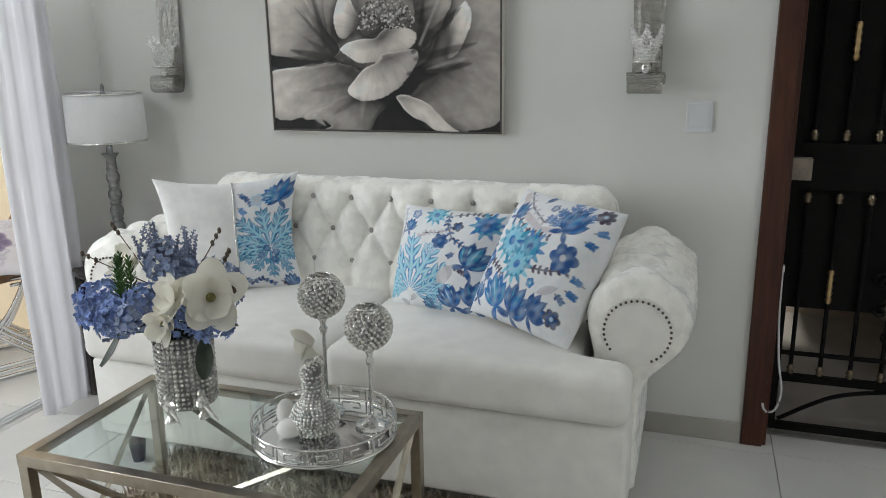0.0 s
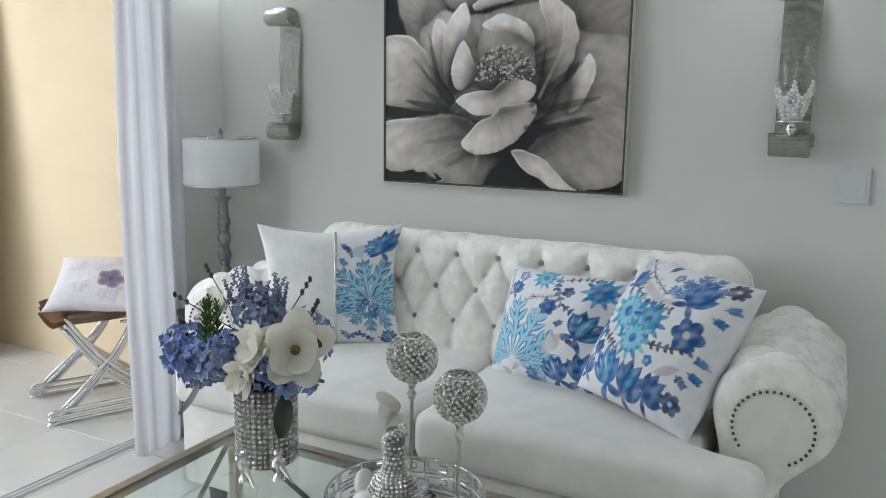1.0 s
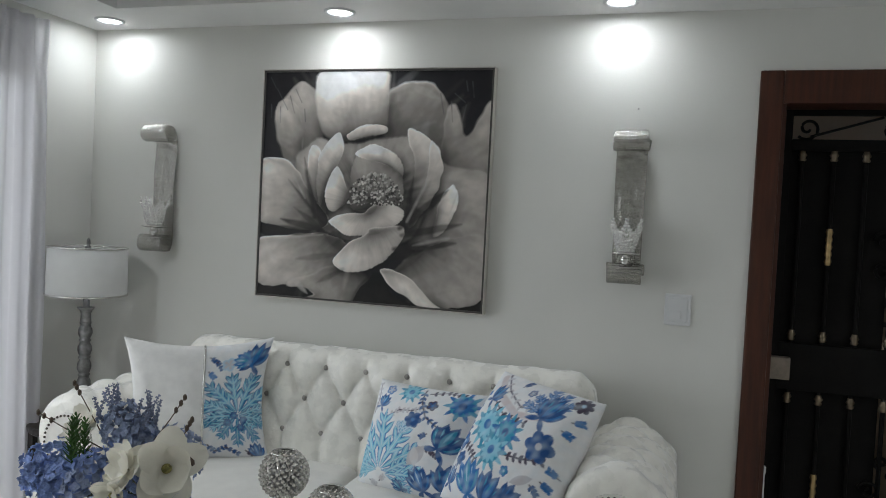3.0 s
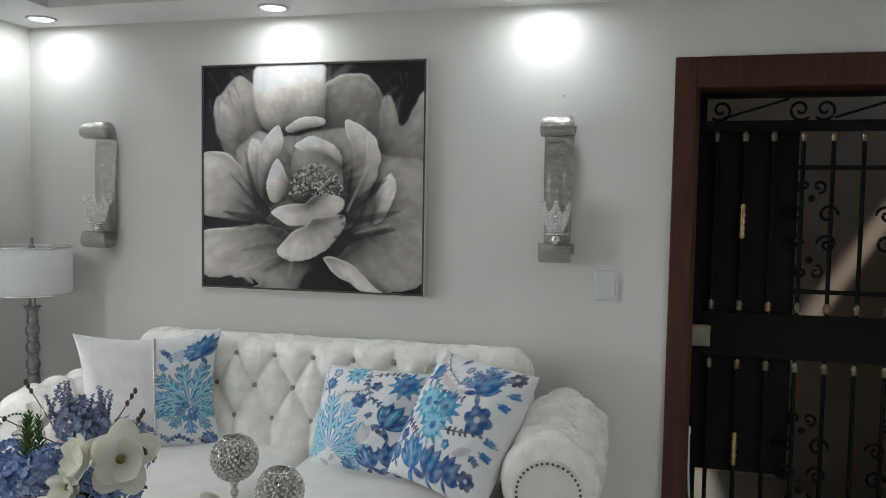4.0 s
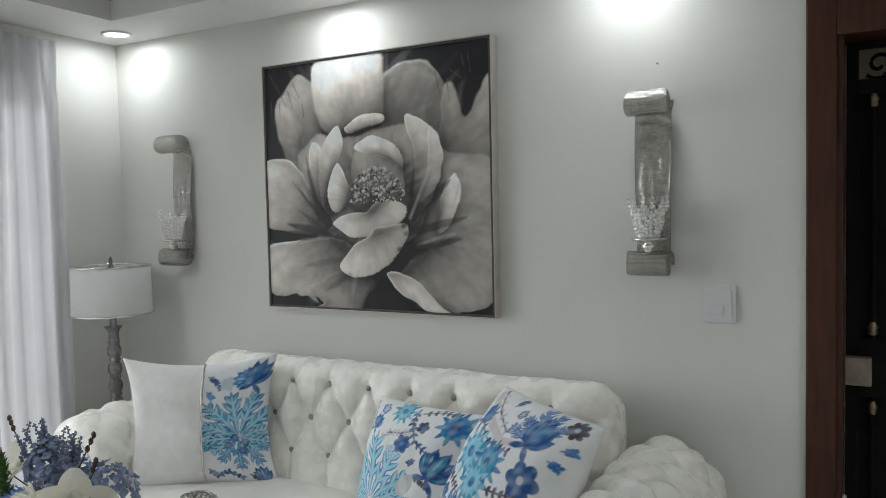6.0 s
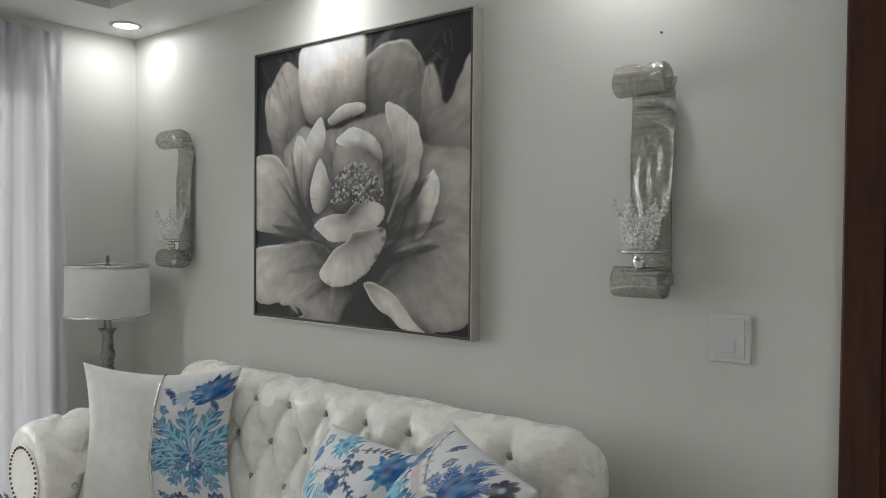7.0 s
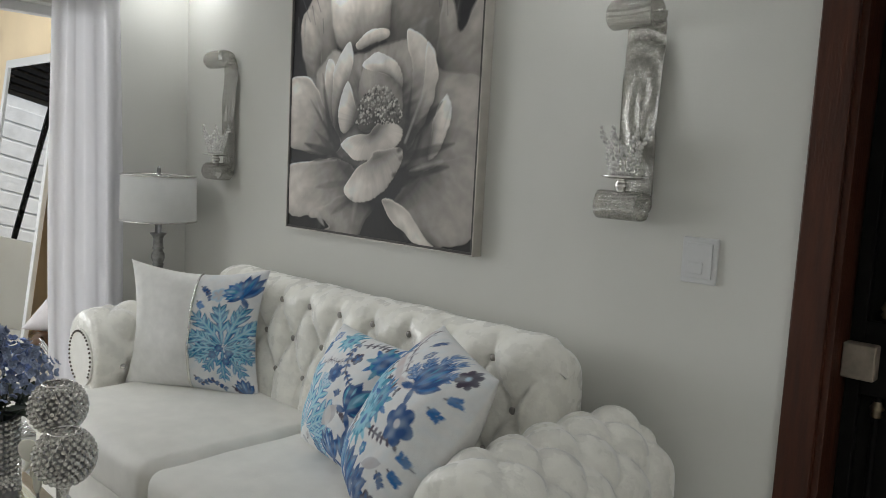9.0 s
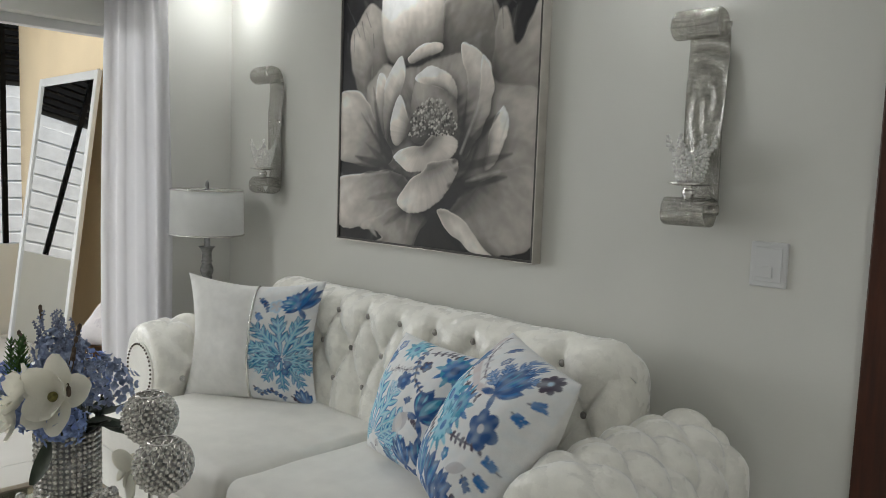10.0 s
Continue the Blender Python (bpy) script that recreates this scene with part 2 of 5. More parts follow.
# ceiling: lowered border with a raised middle
CX0, CX1, CY0, CY1 = -1.03, 2.7, -3.6, -0.31
bm = box((XL, CY1, CEIL), (XR, 0, CEIL + 0.3))
add_box(bm, (XL, YF, CEIL), (XR, CY0, CEIL + 0.3))
add_box(bm, (XL, CY0, CEIL), (CX0, CY1, CEIL + 0.3))
add_box(bm, (CX1, CY0, CEIL), (XR, CY1, CEIL + 0.3))
add_box(bm, (CX0 - 0.05, CY0 - 0.05, CEIL + 0.2), (CX1 + 0.05, CY1 + 0.05, CEIL + 0.32))
structure("ceiling", bm, M_CEIL, "white plaster ceiling with a recessed centre", "ceiling")
bm = bmesh.new()
z0, z1, d = CEIL + 0.075, CEIL + 0.199, 0.03
add_box(bm, (CX0, CY1 - d, z0), (CX1, CY1 - 0.001, z1), 0.008)
add_box(bm, (CX0, CY0 + 0.001, z0), (CX1, CY0 + d, z1), 0.008)
add_box(bm, (CX0 + 0.001, CY0 + d, z0), (CX0 + d, CY1 - d, z1), 0.008)
add_box(bm, (CX1 - d, CY0 + d, z0), (CX1 - 0.001, CY1 - d, z1), 0.008)
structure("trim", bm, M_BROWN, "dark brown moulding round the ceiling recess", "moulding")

# floor slab, tiles come at the end
structure("floor", box((XL - 0.15, YF, -0.12), (XR, 0.15, -0.006)), M_GROUT, "light grey polished floor tiles with thin joints", "floor")
bm = box((XL, -0.014, 0), (1.44, 0, 0.085), 0.003)
add_box(bm, (DX1 + 0.08, -0.014, 0), (XR, 0, 0.085), 0.003)
add_box(bm, (XL, OY0, 0), (XL + 0.014, -0.014, 0.085), 0.003)
structure("baseboard", bm, M_BASE, "low beige-grey tile baseboard along the wall", "baseboard")


def downlight(x, y):
    t = thing("downlight", "round recessed ceiling downlight with a white rim, lit", "downlight", pose(x, y, CEIL), "ceiling downlights")
    part("rim", lathe([(0.062, 0), (0.062, -0.006), (0.052, -0.009), (0.046, -0.004), (0.046, 0)], 32), M_PLASTIC, t, smooth=True)
    part("lens", lathe([(0, -0.003), (0.046, -0.003)], 32), M_SPOT, t, "glowing white disc")
    return t


# the back row is real, the fill fixtures are unseen additions
for sx, sy in SPOTS_BACK + SPOTS_FILL:
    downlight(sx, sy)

# doorway
bm = box((1.443, -0.018, 0), (1.52, 0.0, 2.108), 0.004)
add_box(bm, (DX1 - 0.005, -0.018, 0), (DX1 + 0.072, 0.0, 2.108), 0.004)
add_box(bm, (1.52, -0.0175, DZ - 0.02), (DX1 - 0.005, 0.0, 2.108), 0.004)
add_box(bm, (DX0, 0.0, 0), (DX0 + 0.02, 0.16, DZ), 0.002)
add_box(bm, (DX1 - 0.02, 0.0, 0), (DX1, 0.16, DZ), 0.002)
add_box(bm, (DX0 + 0.02, 0.0, DZ - 0.02), (DX1 - 0.02, 0.16, DZ), 0.002)
structure("door_1", bm, M_WOOD, "dark red-brown mahogany door frame", "door frame")
# ---- sofa ----
SX = 0.122


def resample(pts, n):
    P = smooth_path([(p[0], p[1], 0) for p in pts], 8)
    L = [0.0]
    for a, b in zip(P, P[1:]):
        L.append(L[-1] + (b - a).length)
    out = []
    k = 0
    for i in range(n):
        s = L[-1] * i / (n - 1)
        while k < len(L) - 2 and L[k + 1] < s:
            k += 1
        f = (s - L[k]) / max(L[k + 1] - L[k], 1e-9)
        out.append((P[k].lerp(P[k + 1], f), s))
    return out


def sweep(profile, m, n, length, soft0, soft1, puff, place):
    """A padded form: the profile carried along a length, rounded at its ends, puffed out by puff(u, p)."""
    ring = resample(profile, m)
    bm = bmesh.new()
    rows = []
    cen = sum((p for p, s in ring), Vector()) / m
    for i in range(n):
        t = i / (n - 1)
        u = t * length
        ins = 0.0
        for soft, e in ((soft0, u), (soft1, length - u)):
            if e < soft:
                ins = max(ins, soft - math.sqrt(max(soft * soft - (soft - e) ** 2, 0)))
        row = []
        for k, (p, s) in enumerate(ring):
            a, b = ring[max(k - 1, 0)][0], ring[min(k + 1, m - 1)][0]
            tan = (b - a).normalized()
            nor = Vector((tan.y, -tan.x, 0))
            if nor.dot(p - cen) < 0:
                nor = -nor
            q = p + nor * (puff(u, p) - ins)
            row.append(bm.verts.new(place(u, q.x, q.y)))
        rows.append(row)
    for a, b in zip(rows, rows[1:]):
        for k in range(m - 1):
            bm.faces.new((a[k], a[k + 1], b[k + 1], b[k]))
    bm.faces.new(rows[0])
    bm.faces.new(rows[-1][::-1])
    bmesh.ops.recalc_face_normals(bm, faces=bm.faces)
    return bm


def tuft(p, q, top, low):
    """Puff of diamond tufting, 0 at the folds and 1 on the cushions; plain upright folds above and below the rows."""
    if q > top:
        f = min((q - top) / 0.35, 1.0)
        h = abs(math.sin(math.pi * (p + top / 2))) ** 0.45
        return h * (1 - f) + f
    if q < low:
        return abs(math.sin(math.pi * (p + low / 2))) ** 0.35 * 0.9
    a, b = p + q / 2, p - q / 2
    h = (abs(math.sin(math.pi * a)) * abs(math.sin(math.pi * b))) ** 0.38
    return h


def back_puff(u, p):
    x = u - 0.835 + SX
    y, z = p.x, p.y
    if y > -0.13:
        return 0.0
    edge = min(1.0, max(0.0, (0.835 - abs(x - SX)) / 0.06))
    crumple = 0.005 * noise.noise(Vector((x * 13, z * 13, 0.5))) + 0.003 * noise.noise(Vector((x * 31, z * 31, 4.5)))
    return crumple + 0.036 * tuft((x + 0.225) / 0.165, (z - 0.945) / 0.125, 0.0, -2.0) * edge - 0.016


def sofa():
    t = thing("sofa", "ivory velvet chesterfield sofa with deep diamond-tufted back", "sofa")
    prof = [(-0.30, 0.42), (-0.285, 0.55), (-0.262, 0.70), (-0.25, 0.84), (-0.245, 0.92), (-0.222, 0.972), (-0.165, 0.993), (-0.10, 0.98), (-0.055, 0.93), (-0.045, 0.82), (-0.04, 0.5), (-0.04, 0.14)]
    part("backrest", sweep(prof, 120, 220, 1.67, 0.06, 0.06, back_puff, lambda u, a, b: (u - 0.835 + SX, a, b)), M_VELVET, t, smooth=True)
    for q in range(3):
        for k in range(-6, 12):
            x = -0.225 + 0.165 * k + (0.0825 if q == 1 else 0)
            if abs(x - SX) > 0.76:
                continue
            z = 0.945 - 0.125 * q
            y = (-0.236, -0.243, -0.256)[q]
            b = bmesh.new()
            bmesh.ops.create_uvsphere(b, u_segments=12, v_segments=8, radius=0.0105, matrix=pose(x, y, z) @ Matrix.Diagonal((1, 0.6, 1, 1)))
            part("button", b, M_STRIP, t, "small shiny button", True)
    for side in (1, -1):
        def put(u, a, b, side=side):
            return (SX + side * (0.955 + a), -0.70 + u, b)
        circ = [(0.152 * math.cos(radians(g)), 0.695 + 0.152 * math.sin(radians(g))) for g in range(190, -70, -20)]
        prof = [(-0.10, 0.30), (-0.115, 0.45), (-0.13, 0.58)] + circ + [(0.03, 0.50), (0.012, 0.40), (0.012, 0.14)]

        def arm_puff(u, p):
            ang = math.atan2(p.y - 0.695, p.x)
            if p.y < 0.62 and p.x < 0.05 or p.y < 0.58:
                return 0.0
            arc = ang - 1.57
            h = tuft(u / 0.135 + 0.15, arc / 0.62, 2.0, -2.0)
            fade = min(1.0, max(0.0, (u - 0.03) / 0.10)) * min(1, max(0, (p.y - 0.58) / 0.06))
            return (0.036 * h - 0.016 + 0.003 * noise.noise(Vector((u * 16, arc * 3, 2.5)))) * fade
        arm = part("armrest", sweep(prof, 96, 90, 0.62, 0.035, 0.02, arm_puff, put), M_VELVET, t, "rolled tufted armrest", True)
        pan = bmesh.new()
        bmesh.ops.create_circle(pan, cap_ends=True, radius=0.108, segments=40, matrix=pose(SX + side * 0.955, -0.706, 0.672, 90) )
        r = bmesh.ops.extrude_face_region(pan, geom=pan.faces[:])
        bmesh.ops.translate(pan, verts=[v for v in r["geom"] if isinstance(v, bmesh.types.BMVert)], vec=(0, 0.02, 0))
        bmesh.ops.recalc_face_normals(pan, faces=pan.faces)
        panel = part("arm_panel", pan, M_FABRIC, arm)
        for k in range(30):
            g = radians(-62 + 280 * k / 29)
            b = bmesh.new()
            bmesh.ops.create_uvsphere(b, u_segments=8, v_segments=5, radius=0.0044, matrix=pose(SX + side * (0.955 + 0.098 * math.cos(g)), -0.708, 0.672 + 0.098 * math.sin(g)))
            part("nailhead", b, M_BRONZE, arm, "round dark metal nailhead", True)
        for u in (0.055, 0.20, 0.36):
            b = bmesh.new()
            bmesh.ops.create_uvsphere(b, u_segments=12, v_segments=8, radius=0.0095, matrix=pose(SX + side * 0.955, -0.70 + u, 0.842))
            part("button", b, M_SILVER, arm, "small shiny button", True)
        b = bmesh.new()
        bmesh.ops.create_uvsphere(b, u_segments=12, v_segments=8, radius=0.011, matrix=pose(SX + side * 0.80, -0.612, 0.656))
        part("button", b, M_SILVER, arm, "small shiny button", True)
    part("base", box((SX - 0.955, -0.865, 0.13), (SX + 0.955, -0.06, 0.435), 0.02, 3), M_FABRIC, t, smooth=True)
    for x in (SX - 0.85, SX + 0.85):
        for y in (-0.80, -0.12):
            part("foot", lathe([(0, 0), (0.022, 0), (0.03, 0.06), (0.036, 0.132), (0, 0.132)], 16, at=(x, y, 0)), M_DARKWOOD, t)
    for x0, x1, side in ((SX - 0.955, SX - 0.003, -1), (SX + 0.003, SX + 0.955, 1)):
        out = [(x0, -0.905), (x1, -0.905)]
        if side == 1:
            out += [(x1, -0.74), (x1 - 0.16, -0.72), (x1 - 0.16, -0.26), (x0, -0.26)]
        else:
            out += [(x1, -0.26), (x0 + 0.16, -0.26), (x0 + 0.16, -0.72), (x0, -0.74)]
        bm = bmesh.new()
        f = bm.faces.new([bm.verts.new((x, y, 0.44)) for x, y in out])
        r = bmesh.ops.extrude_face_region(bm, geom=[f])
        bmesh.ops.translate(bm, verts=[v for v in r["geom"] if isinstance(v, bmesh.types.BMVert)], vec=(0, 0, 0.158))
        bmesh.ops.recalc_face_normals(bm, faces=bm.faces)
        bmesh.ops.bevel(bm, geom=bm.edges[:], offset=0.045, segments=6, profile=0.5, affect="EDGES")
        for k in range(2):
            bmesh.ops.subdivide_edges(bm, edges=[e for e in bm.edges if e.calc_length() > 0.06], cuts=2, use_grid_fill=True)
        for v in bm.verts:
            if v.co.z > 0.55:
                mid = max(0.0, 1 - ((v.co.x - (x0 + x1) / 2) / 0.5) ** 2) * max(0.0, 1 - ((v.co.y + 0.58) / 0.36) ** 2)
                v.co.z += 0.012 * mid + 0.004 * noise.noise(Vector((v.co.x * 7, v.co.y * 7, 1.0)))
            elif v.co.y < -0.88:
                v.co.y -= 0.006 * noise.noise(Vector((v.co.x * 6, v.co.z * 12, 3.0)))
        part("seat_cushion", bm, M_FABRIC, t, smooth=True)
    return t


sofa()


# ---- pillows ----
def pillow_bm(w, h, thick, n=70, pinch=0.10):
    bm = bmesh.new()
    lay = bm.verts.layers.float_vector.new("uvw")
    sides = []
    for s in (-1, 1):
        g = []
        for j in range(n + 1):
            row = []
            for i in range(n + 1):
                u, v = 2 * i / n - 1, 2 * j / n - 1
                if s == 1 and (i in (0, n) or j in (0, n)):
                    row.append(sides[0][j][i])
                    continue
                x = 0.5 * w * u * (1 - pinch * (1 - v * v))
                z = 0.5 * h * v * (1 - pinch * (1 - u * u))
                d = max((1 - abs(u) ** 2.4) * (1 - abs(v) ** 2.4), 0) ** 0.55
                wr = 0.012 * noise.noise(Vector((u * 2.1 + w * 31, v * 2.1, s * 3.0))) * d
                vert = bm.verts.new((x, s * (0.5 * thick * d + wr), z))
                vert[lay] = ((u + 1) / 2, (v + 1) / 2, -s)
                row.append(vert)
            g.append(row)
        sides.append(g)
        for j in range(n):
            for i in range(n):
                q = (g[j][i], g[j][i + 1], g[j + 1][i + 1], g[j + 1][i])
                bm.faces.new(q if s == -1 else q[::-1])
    return bm


def frame_pose(bl, br, tl):
    """A pose whose x runs from bl to br and whose z runs from bl to tl."""
    bl, br, tl = Vector(bl), Vector(br), Vector(tl)
    x = (br - bl).normalized()
    z = (tl - bl)
    z = (z - x * z.dot(x)).normalized()
    y = z.cross(x)
    c = (br + tl) / 2
    return Matrix(((x.x, y.x, z.x, c.x), (x.y, y.y, z.y, c.y), (x.z, y.z, z.z, c.z), (0, 0, 0, 1)))


class Cloth:
    """A sheet of dye colours over u, v, painted stroke by stroke."""

    def __init__(self, u, v, ground):
        self.u, self.v = u, v
        self.c = np.empty((len(u), 3))
        self.c[:] = ground

    def dab(self, mask, color):
        m = np.clip(mask, 0, 1)[:, None]
        self.c = self.c * (1 - m) + np.array(color) * m

    def seg(self, a, b):
        d = np.array(b) - np.array(a)
        t = np.clip(((self.u - a[0]) * d[0] + (self.v - a[1]) * d[1]) / max(d @ d, 1e-9), 0, 1)
        return np.hypot(self.u - a[0] - t * d[0], self.v - a[1] - t * d[1]), t

    def stroke(self, a, b, w0, w1, color, soft=0.006):
        d, t = self.seg(a, b)
        self.dab((w0 + (w1 - w0) * t - d) / soft + 0.5, color)

    def leaf(self, a, b, w, color, soft=0.006):
        d, t = self.seg(a, b)
        self.dab((w * np.sin(np.pi * np.clip(t, 0.02, 0.98)) ** 0.7 - d) / soft + 0.5, color)

    def blossom(self, x, y, r, n, color, rim, heart, turn=0.0):
        r = r * 1.3
        dx, dy = self.u - x, self.v - y
        rr, th = np.hypot(dx, dy), np.arctan2(dy, dx) + turn
        lobe = r * (0.74 + 0.26 * np.abs(np.cos(th * n / 2)))
        self.dab((lobe - rr) / 0.006 + 0.5, rim)
        self.dab((lobe * 0.84 - rr) / 0.012 * (0.55 + 0.45 * np.cos(th * n)), color)
        self.dab((r * 0.22 - rr) / 0.008 + 0.5, heart)

    def coral(self, x, y, size, turn, dark, light, rng, spread=0.50, count=3):
        """A fern-like spray: ribs fanning from a foot, each set with pointed lobes, dark-edged, pale inside, veined."""
        size = size * 1.32
        ribs = [(turn + k * spread, size * (1 - 0.07 * abs(k)) * rng.uniform(0.92, 1.06)) for k in range(-count, count + 1)]
        pale = tuple(0.55 * c + 0.36 for c in light)
        for wide, col in ((1.0, dark), (0.62, light), (0.16, pale)):
            for g, ln in ribs:
                a = (x + 0.06 * size * math.cos(g), y + 0.06 * size * math.sin(g))
                b = (x + ln * math.cos(g), y + ln * math.sin(g))
                self.leaf(a, b, size * 0.062 * wide, col, 0.004)
                for s in (-1, 1):
                    for f, q in ((0.34, 0.30), (0.56, 0.30), (0.76, 0.22)):
                        o = (x + f * ln * math.cos(g), y + f * ln * math.sin(g))
                        e = (o[0] + q * ln * math.cos(g + s * 0.62), o[1] + q * ln * math.sin(g + s * 0.62))
                        self.leaf(o, e, size * 0.050 * wide, col, 0.004)

    def spiky(self, x, y, r, n, color, edge, heart, turn=0.0):
        """A round flower head with a ring of thin pointed petals."""
        r = r * 1.25
        for k in range(n):
            g = turn + 6.28318 * k / n
            self.leaf((x + 0.45 * r * math.cos(g), y + 0.45 * r * math.sin(g)), (x + 1.45 * r * math.cos(g + 0.12), y + 1.45 * r * math.sin(g + 0.12)), 0.16 * r, edge if k % 2 else color, 0.004)
        rr = np.hypot(self.u - x, self.v - y)
        self.dab((r * 0.92 - rr) / 0.008 + 0.5, edge)
        for k in range(n):
            g = turn + 6.28318 * (k + 0.5) / n
            self.leaf((x + 0.2 * r * math.cos(g), y + 0.2 * r * math.sin(g)), (x + 0.88 * r * math.cos(g), y + 0.88 * r * math.sin(g)), 0.17 * r, color, 0.006)
        self.dab((r * 0.30 - rr) / 0.008 + 0.5, heart)

    def tulip(self, x, y, size, turn, dark, mid, light):
        """A large half-open bloom: overlapping pointed petals with pale streaks."""
        size = size * 1.05
        for k, ln in ((-2, 0.8), (2, 0.8), (-1, 0.95), (1, 0.95), (0, 1.0)):
            g = turn + 0.36 * k
            e = (x + size * ln * math.cos(g), y + size * ln * math.sin(g))
            self.leaf((x, y), e, 0.20 * size, dark, 0.005)
            self.leaf((x + 0.1 * size * math.cos(g), y + 0.1 * size * math.sin(g)), (x + 0.88 * size * ln * math.cos(g), y + 0.88 * size * ln * math.sin(g)), 0.13 * size, mid if k % 2 == 0 else dark, 0.006)
            self.leaf((x + 0.3 * size * math.cos(g), y + 0.3 * size * math.sin(g)), (x + 0.8 * size * ln * math.cos(g + 0.05), y + 0.8 * size * ln * math.sin(g + 0.05)), 0.035 * size, light, 0.006)
        for s in (-1, 1):
            g = turn + s * 2.2
            self.leaf((x, y), (x + 0.55 * size * math.cos(g), y + 0.55 * size * math.sin(g)), 0.10 * size, dark, 0.005)

    def twig(self, pts, color, leafcol, rng, w=0.007, ln=0.045):
        for a, b in zip(pts, pts[1:]):
            self.stroke(a, b, w, w * 0.8, color)
            for f in (0.25, 0.6, 0.95):
                o = (a[0] + f * (b[0] - a[0]), a[1] + f * (b[1] - a[1]))
                for s in (-1, 1):
                    g = math.atan2(b[1] - a[1], b[0] - a[0]) + s * (0.6 + 0.5 * rng.random())
                    self.leaf(o, (o[0] + ln * math.cos(g), o[1] + ln * math.sin(g)), 0.012, leafcol)


NAVY, BLUE, TEAL, AQUA, TWIG, PALE, GREYROSE, ROSE = (0.012, 0.080, 0.26), (0.02, 0.16, 0.45), (0.035, 0.29, 0.47), (0.22, 0.56, 0.70), (0.07, 0.055, 0.09), (0.45, 0.62, 0.75), (0.55, 0.53, 0.55), (0.62, 0.55, 0.55)


def bouquet_print(c, seed):
    """Blue flowers, fern-like coral leaves and thin twigs strewn over a white ground."""
    rng = random.Random(seed)
    if seed == 2:
        c.twig([(0.26, 0.66), (0.34, 0.73), (0.46, 0.74), (0.56, 0.78)], TWIG, GREYROSE, rng, 0.006, 0.035)
        c.twig([(0.50, 0.96), (0.52, 0.84), (0.60, 0.70), (0.74, 0.62)], TWIG, NAVY, rng)
        c.twig([(0.55, 0.93), (0.70, 0.97), (0.84, 0.96)], TWIG, TWIG, rng, 0.005, 0.03)
        c.twig([(0.06, 0.66), (0.07, 0.80), (0.04, 0.95)], TWIG, GREYROSE, rng, 0.005, 0.03)
        c.twig([(0.60, 0.43), (0.70, 0.41), (0.76, 0.38)], TWIG, TWIG, rng, 0.006, 0.03)
        c.coral(0.25, 0.16, 0.42, 1.62, BLUE, AQUA, rng)
        c.coral(0.40, 0.50, 0.12, 1.3, TEAL, PALE, rng, 0.5, 1)
        c.coral(0.22, 0.16, 0.20, 2.9, TEAL, AQUA, rng, 0.5, 1)
        c.coral(0.30, 0.14, 0.24, 0.1, BLUE, AQUA, rng, 0.5, 1)
        c.tulip(0.76, 0.44, 0.24, 1.0, NAVY, TEAL, AQUA)
        c.tulip(0.66, 0.06, 0.20, 1.9, NAVY, BLUE, PALE)
        c.tulip(0.84, 0.08, 0.24, 1.4, NAVY, BLUE, TEAL)
        c.tulip(0.46, 0.03, 0.10, 2.4, NAVY, TEAL, PALE)
        c.spiky(0.38, 0.92, 0.065, 11, AQUA, TEAL, BLUE)
        c.spiky(0.86, 0.86, 0.085, 10, BLUE, TEAL, NAVY)
        c.tulip(0.13, 0.74, 0.12, 1.2, NAVY, BLUE, AQUA)
        c.blossom(0.50, 0.66, 0.062, 6, NAVY, NAVY, BLUE)
        c.blossom(0.62, 0.82, 0.040, 5, NAVY, TWIG, BLUE)
        c.leaf((0.52, 0.26), (0.64, 0.44), 0.06, GREYROSE)
        c.leaf((0.58, 0.26), (0.56, 0.42), 0.04, (0.66, 0.64, 0.64))
    elif seed == 3:
        c.stroke((0.12, 0.94), (0.26, 0.78), 0.030, 0.030, ROSE, 0.012)
        c.stroke((0.26, 0.78), (0.50, 0.68), 0.030, 0.026, ROSE, 0.012)
        c.stroke((0.50, 0.68), (0.74, 0.72), 0.026, 0.018, ROSE, 0.012)
        c.twig([(0.14, 0.98), (0.30, 0.84), (0.50, 0.745), (0.74, 0.77)], TWIG, GREYROSE, rng, 0.007, 0.04)
        c.twig([(0.22, 0.74), (0.40, 0.65), (0.62, 0.64)], TWIG, TWIG, rng, 0.006, 0.035)
        c.twig([(0.06, 0.62), (0.10, 0.50), (0.08, 0.38), (0.16, 0.24)], TWIG, NAVY, rng, 0.006, 0.04)
        c.twig([(0.10, 0.40), (0.22, 0.36), (0.32, 0.30)], TWIG, TWIG, rng, 0.006, 0.035)
        c.twig([(0.56, 0.40), (0.70, 0.42), (0.86, 0.46)], TWIG, TWIG, rng, 0.007, 0.04)
        c.coral(0.72, 0.74, 0.20, 1.9, NAVY, BLUE, rng, 0.5, 2)
        c.tulip(0.70, 0.72, 0.20, 1.2, NAVY, BLUE, TEAL)
        c.spiky(0.30, 0.55, 0.095, 12, AQUA, TEAL, BLUE)
        c.spiky(0.50, 0.54, 0.085, 12, TEAL, BLUE, NAVY, 0.3)
        c.spiky(0.44, 0.40, 0.085, 12, AQUA, TEAL, BLUE, 0.5)
        c.tulip(0.17, 0.74, 0.14, 1.0, NAVY, BLUE, TEAL)
        c.blossom(0.80, 0.54, 0.085, 6, NAVY, NAVY, GREYROSE)
        c.blossom(0.90, 0.92, 0.05, 8, TWIG, TWIG, PALE)
        c.blossom(0.11, 0.40, 0.05, 5, BLUE, NAVY, PALE)
        c.blossom(0.17, 0.28, 0.04, 5, NAVY, NAVY, BLUE)
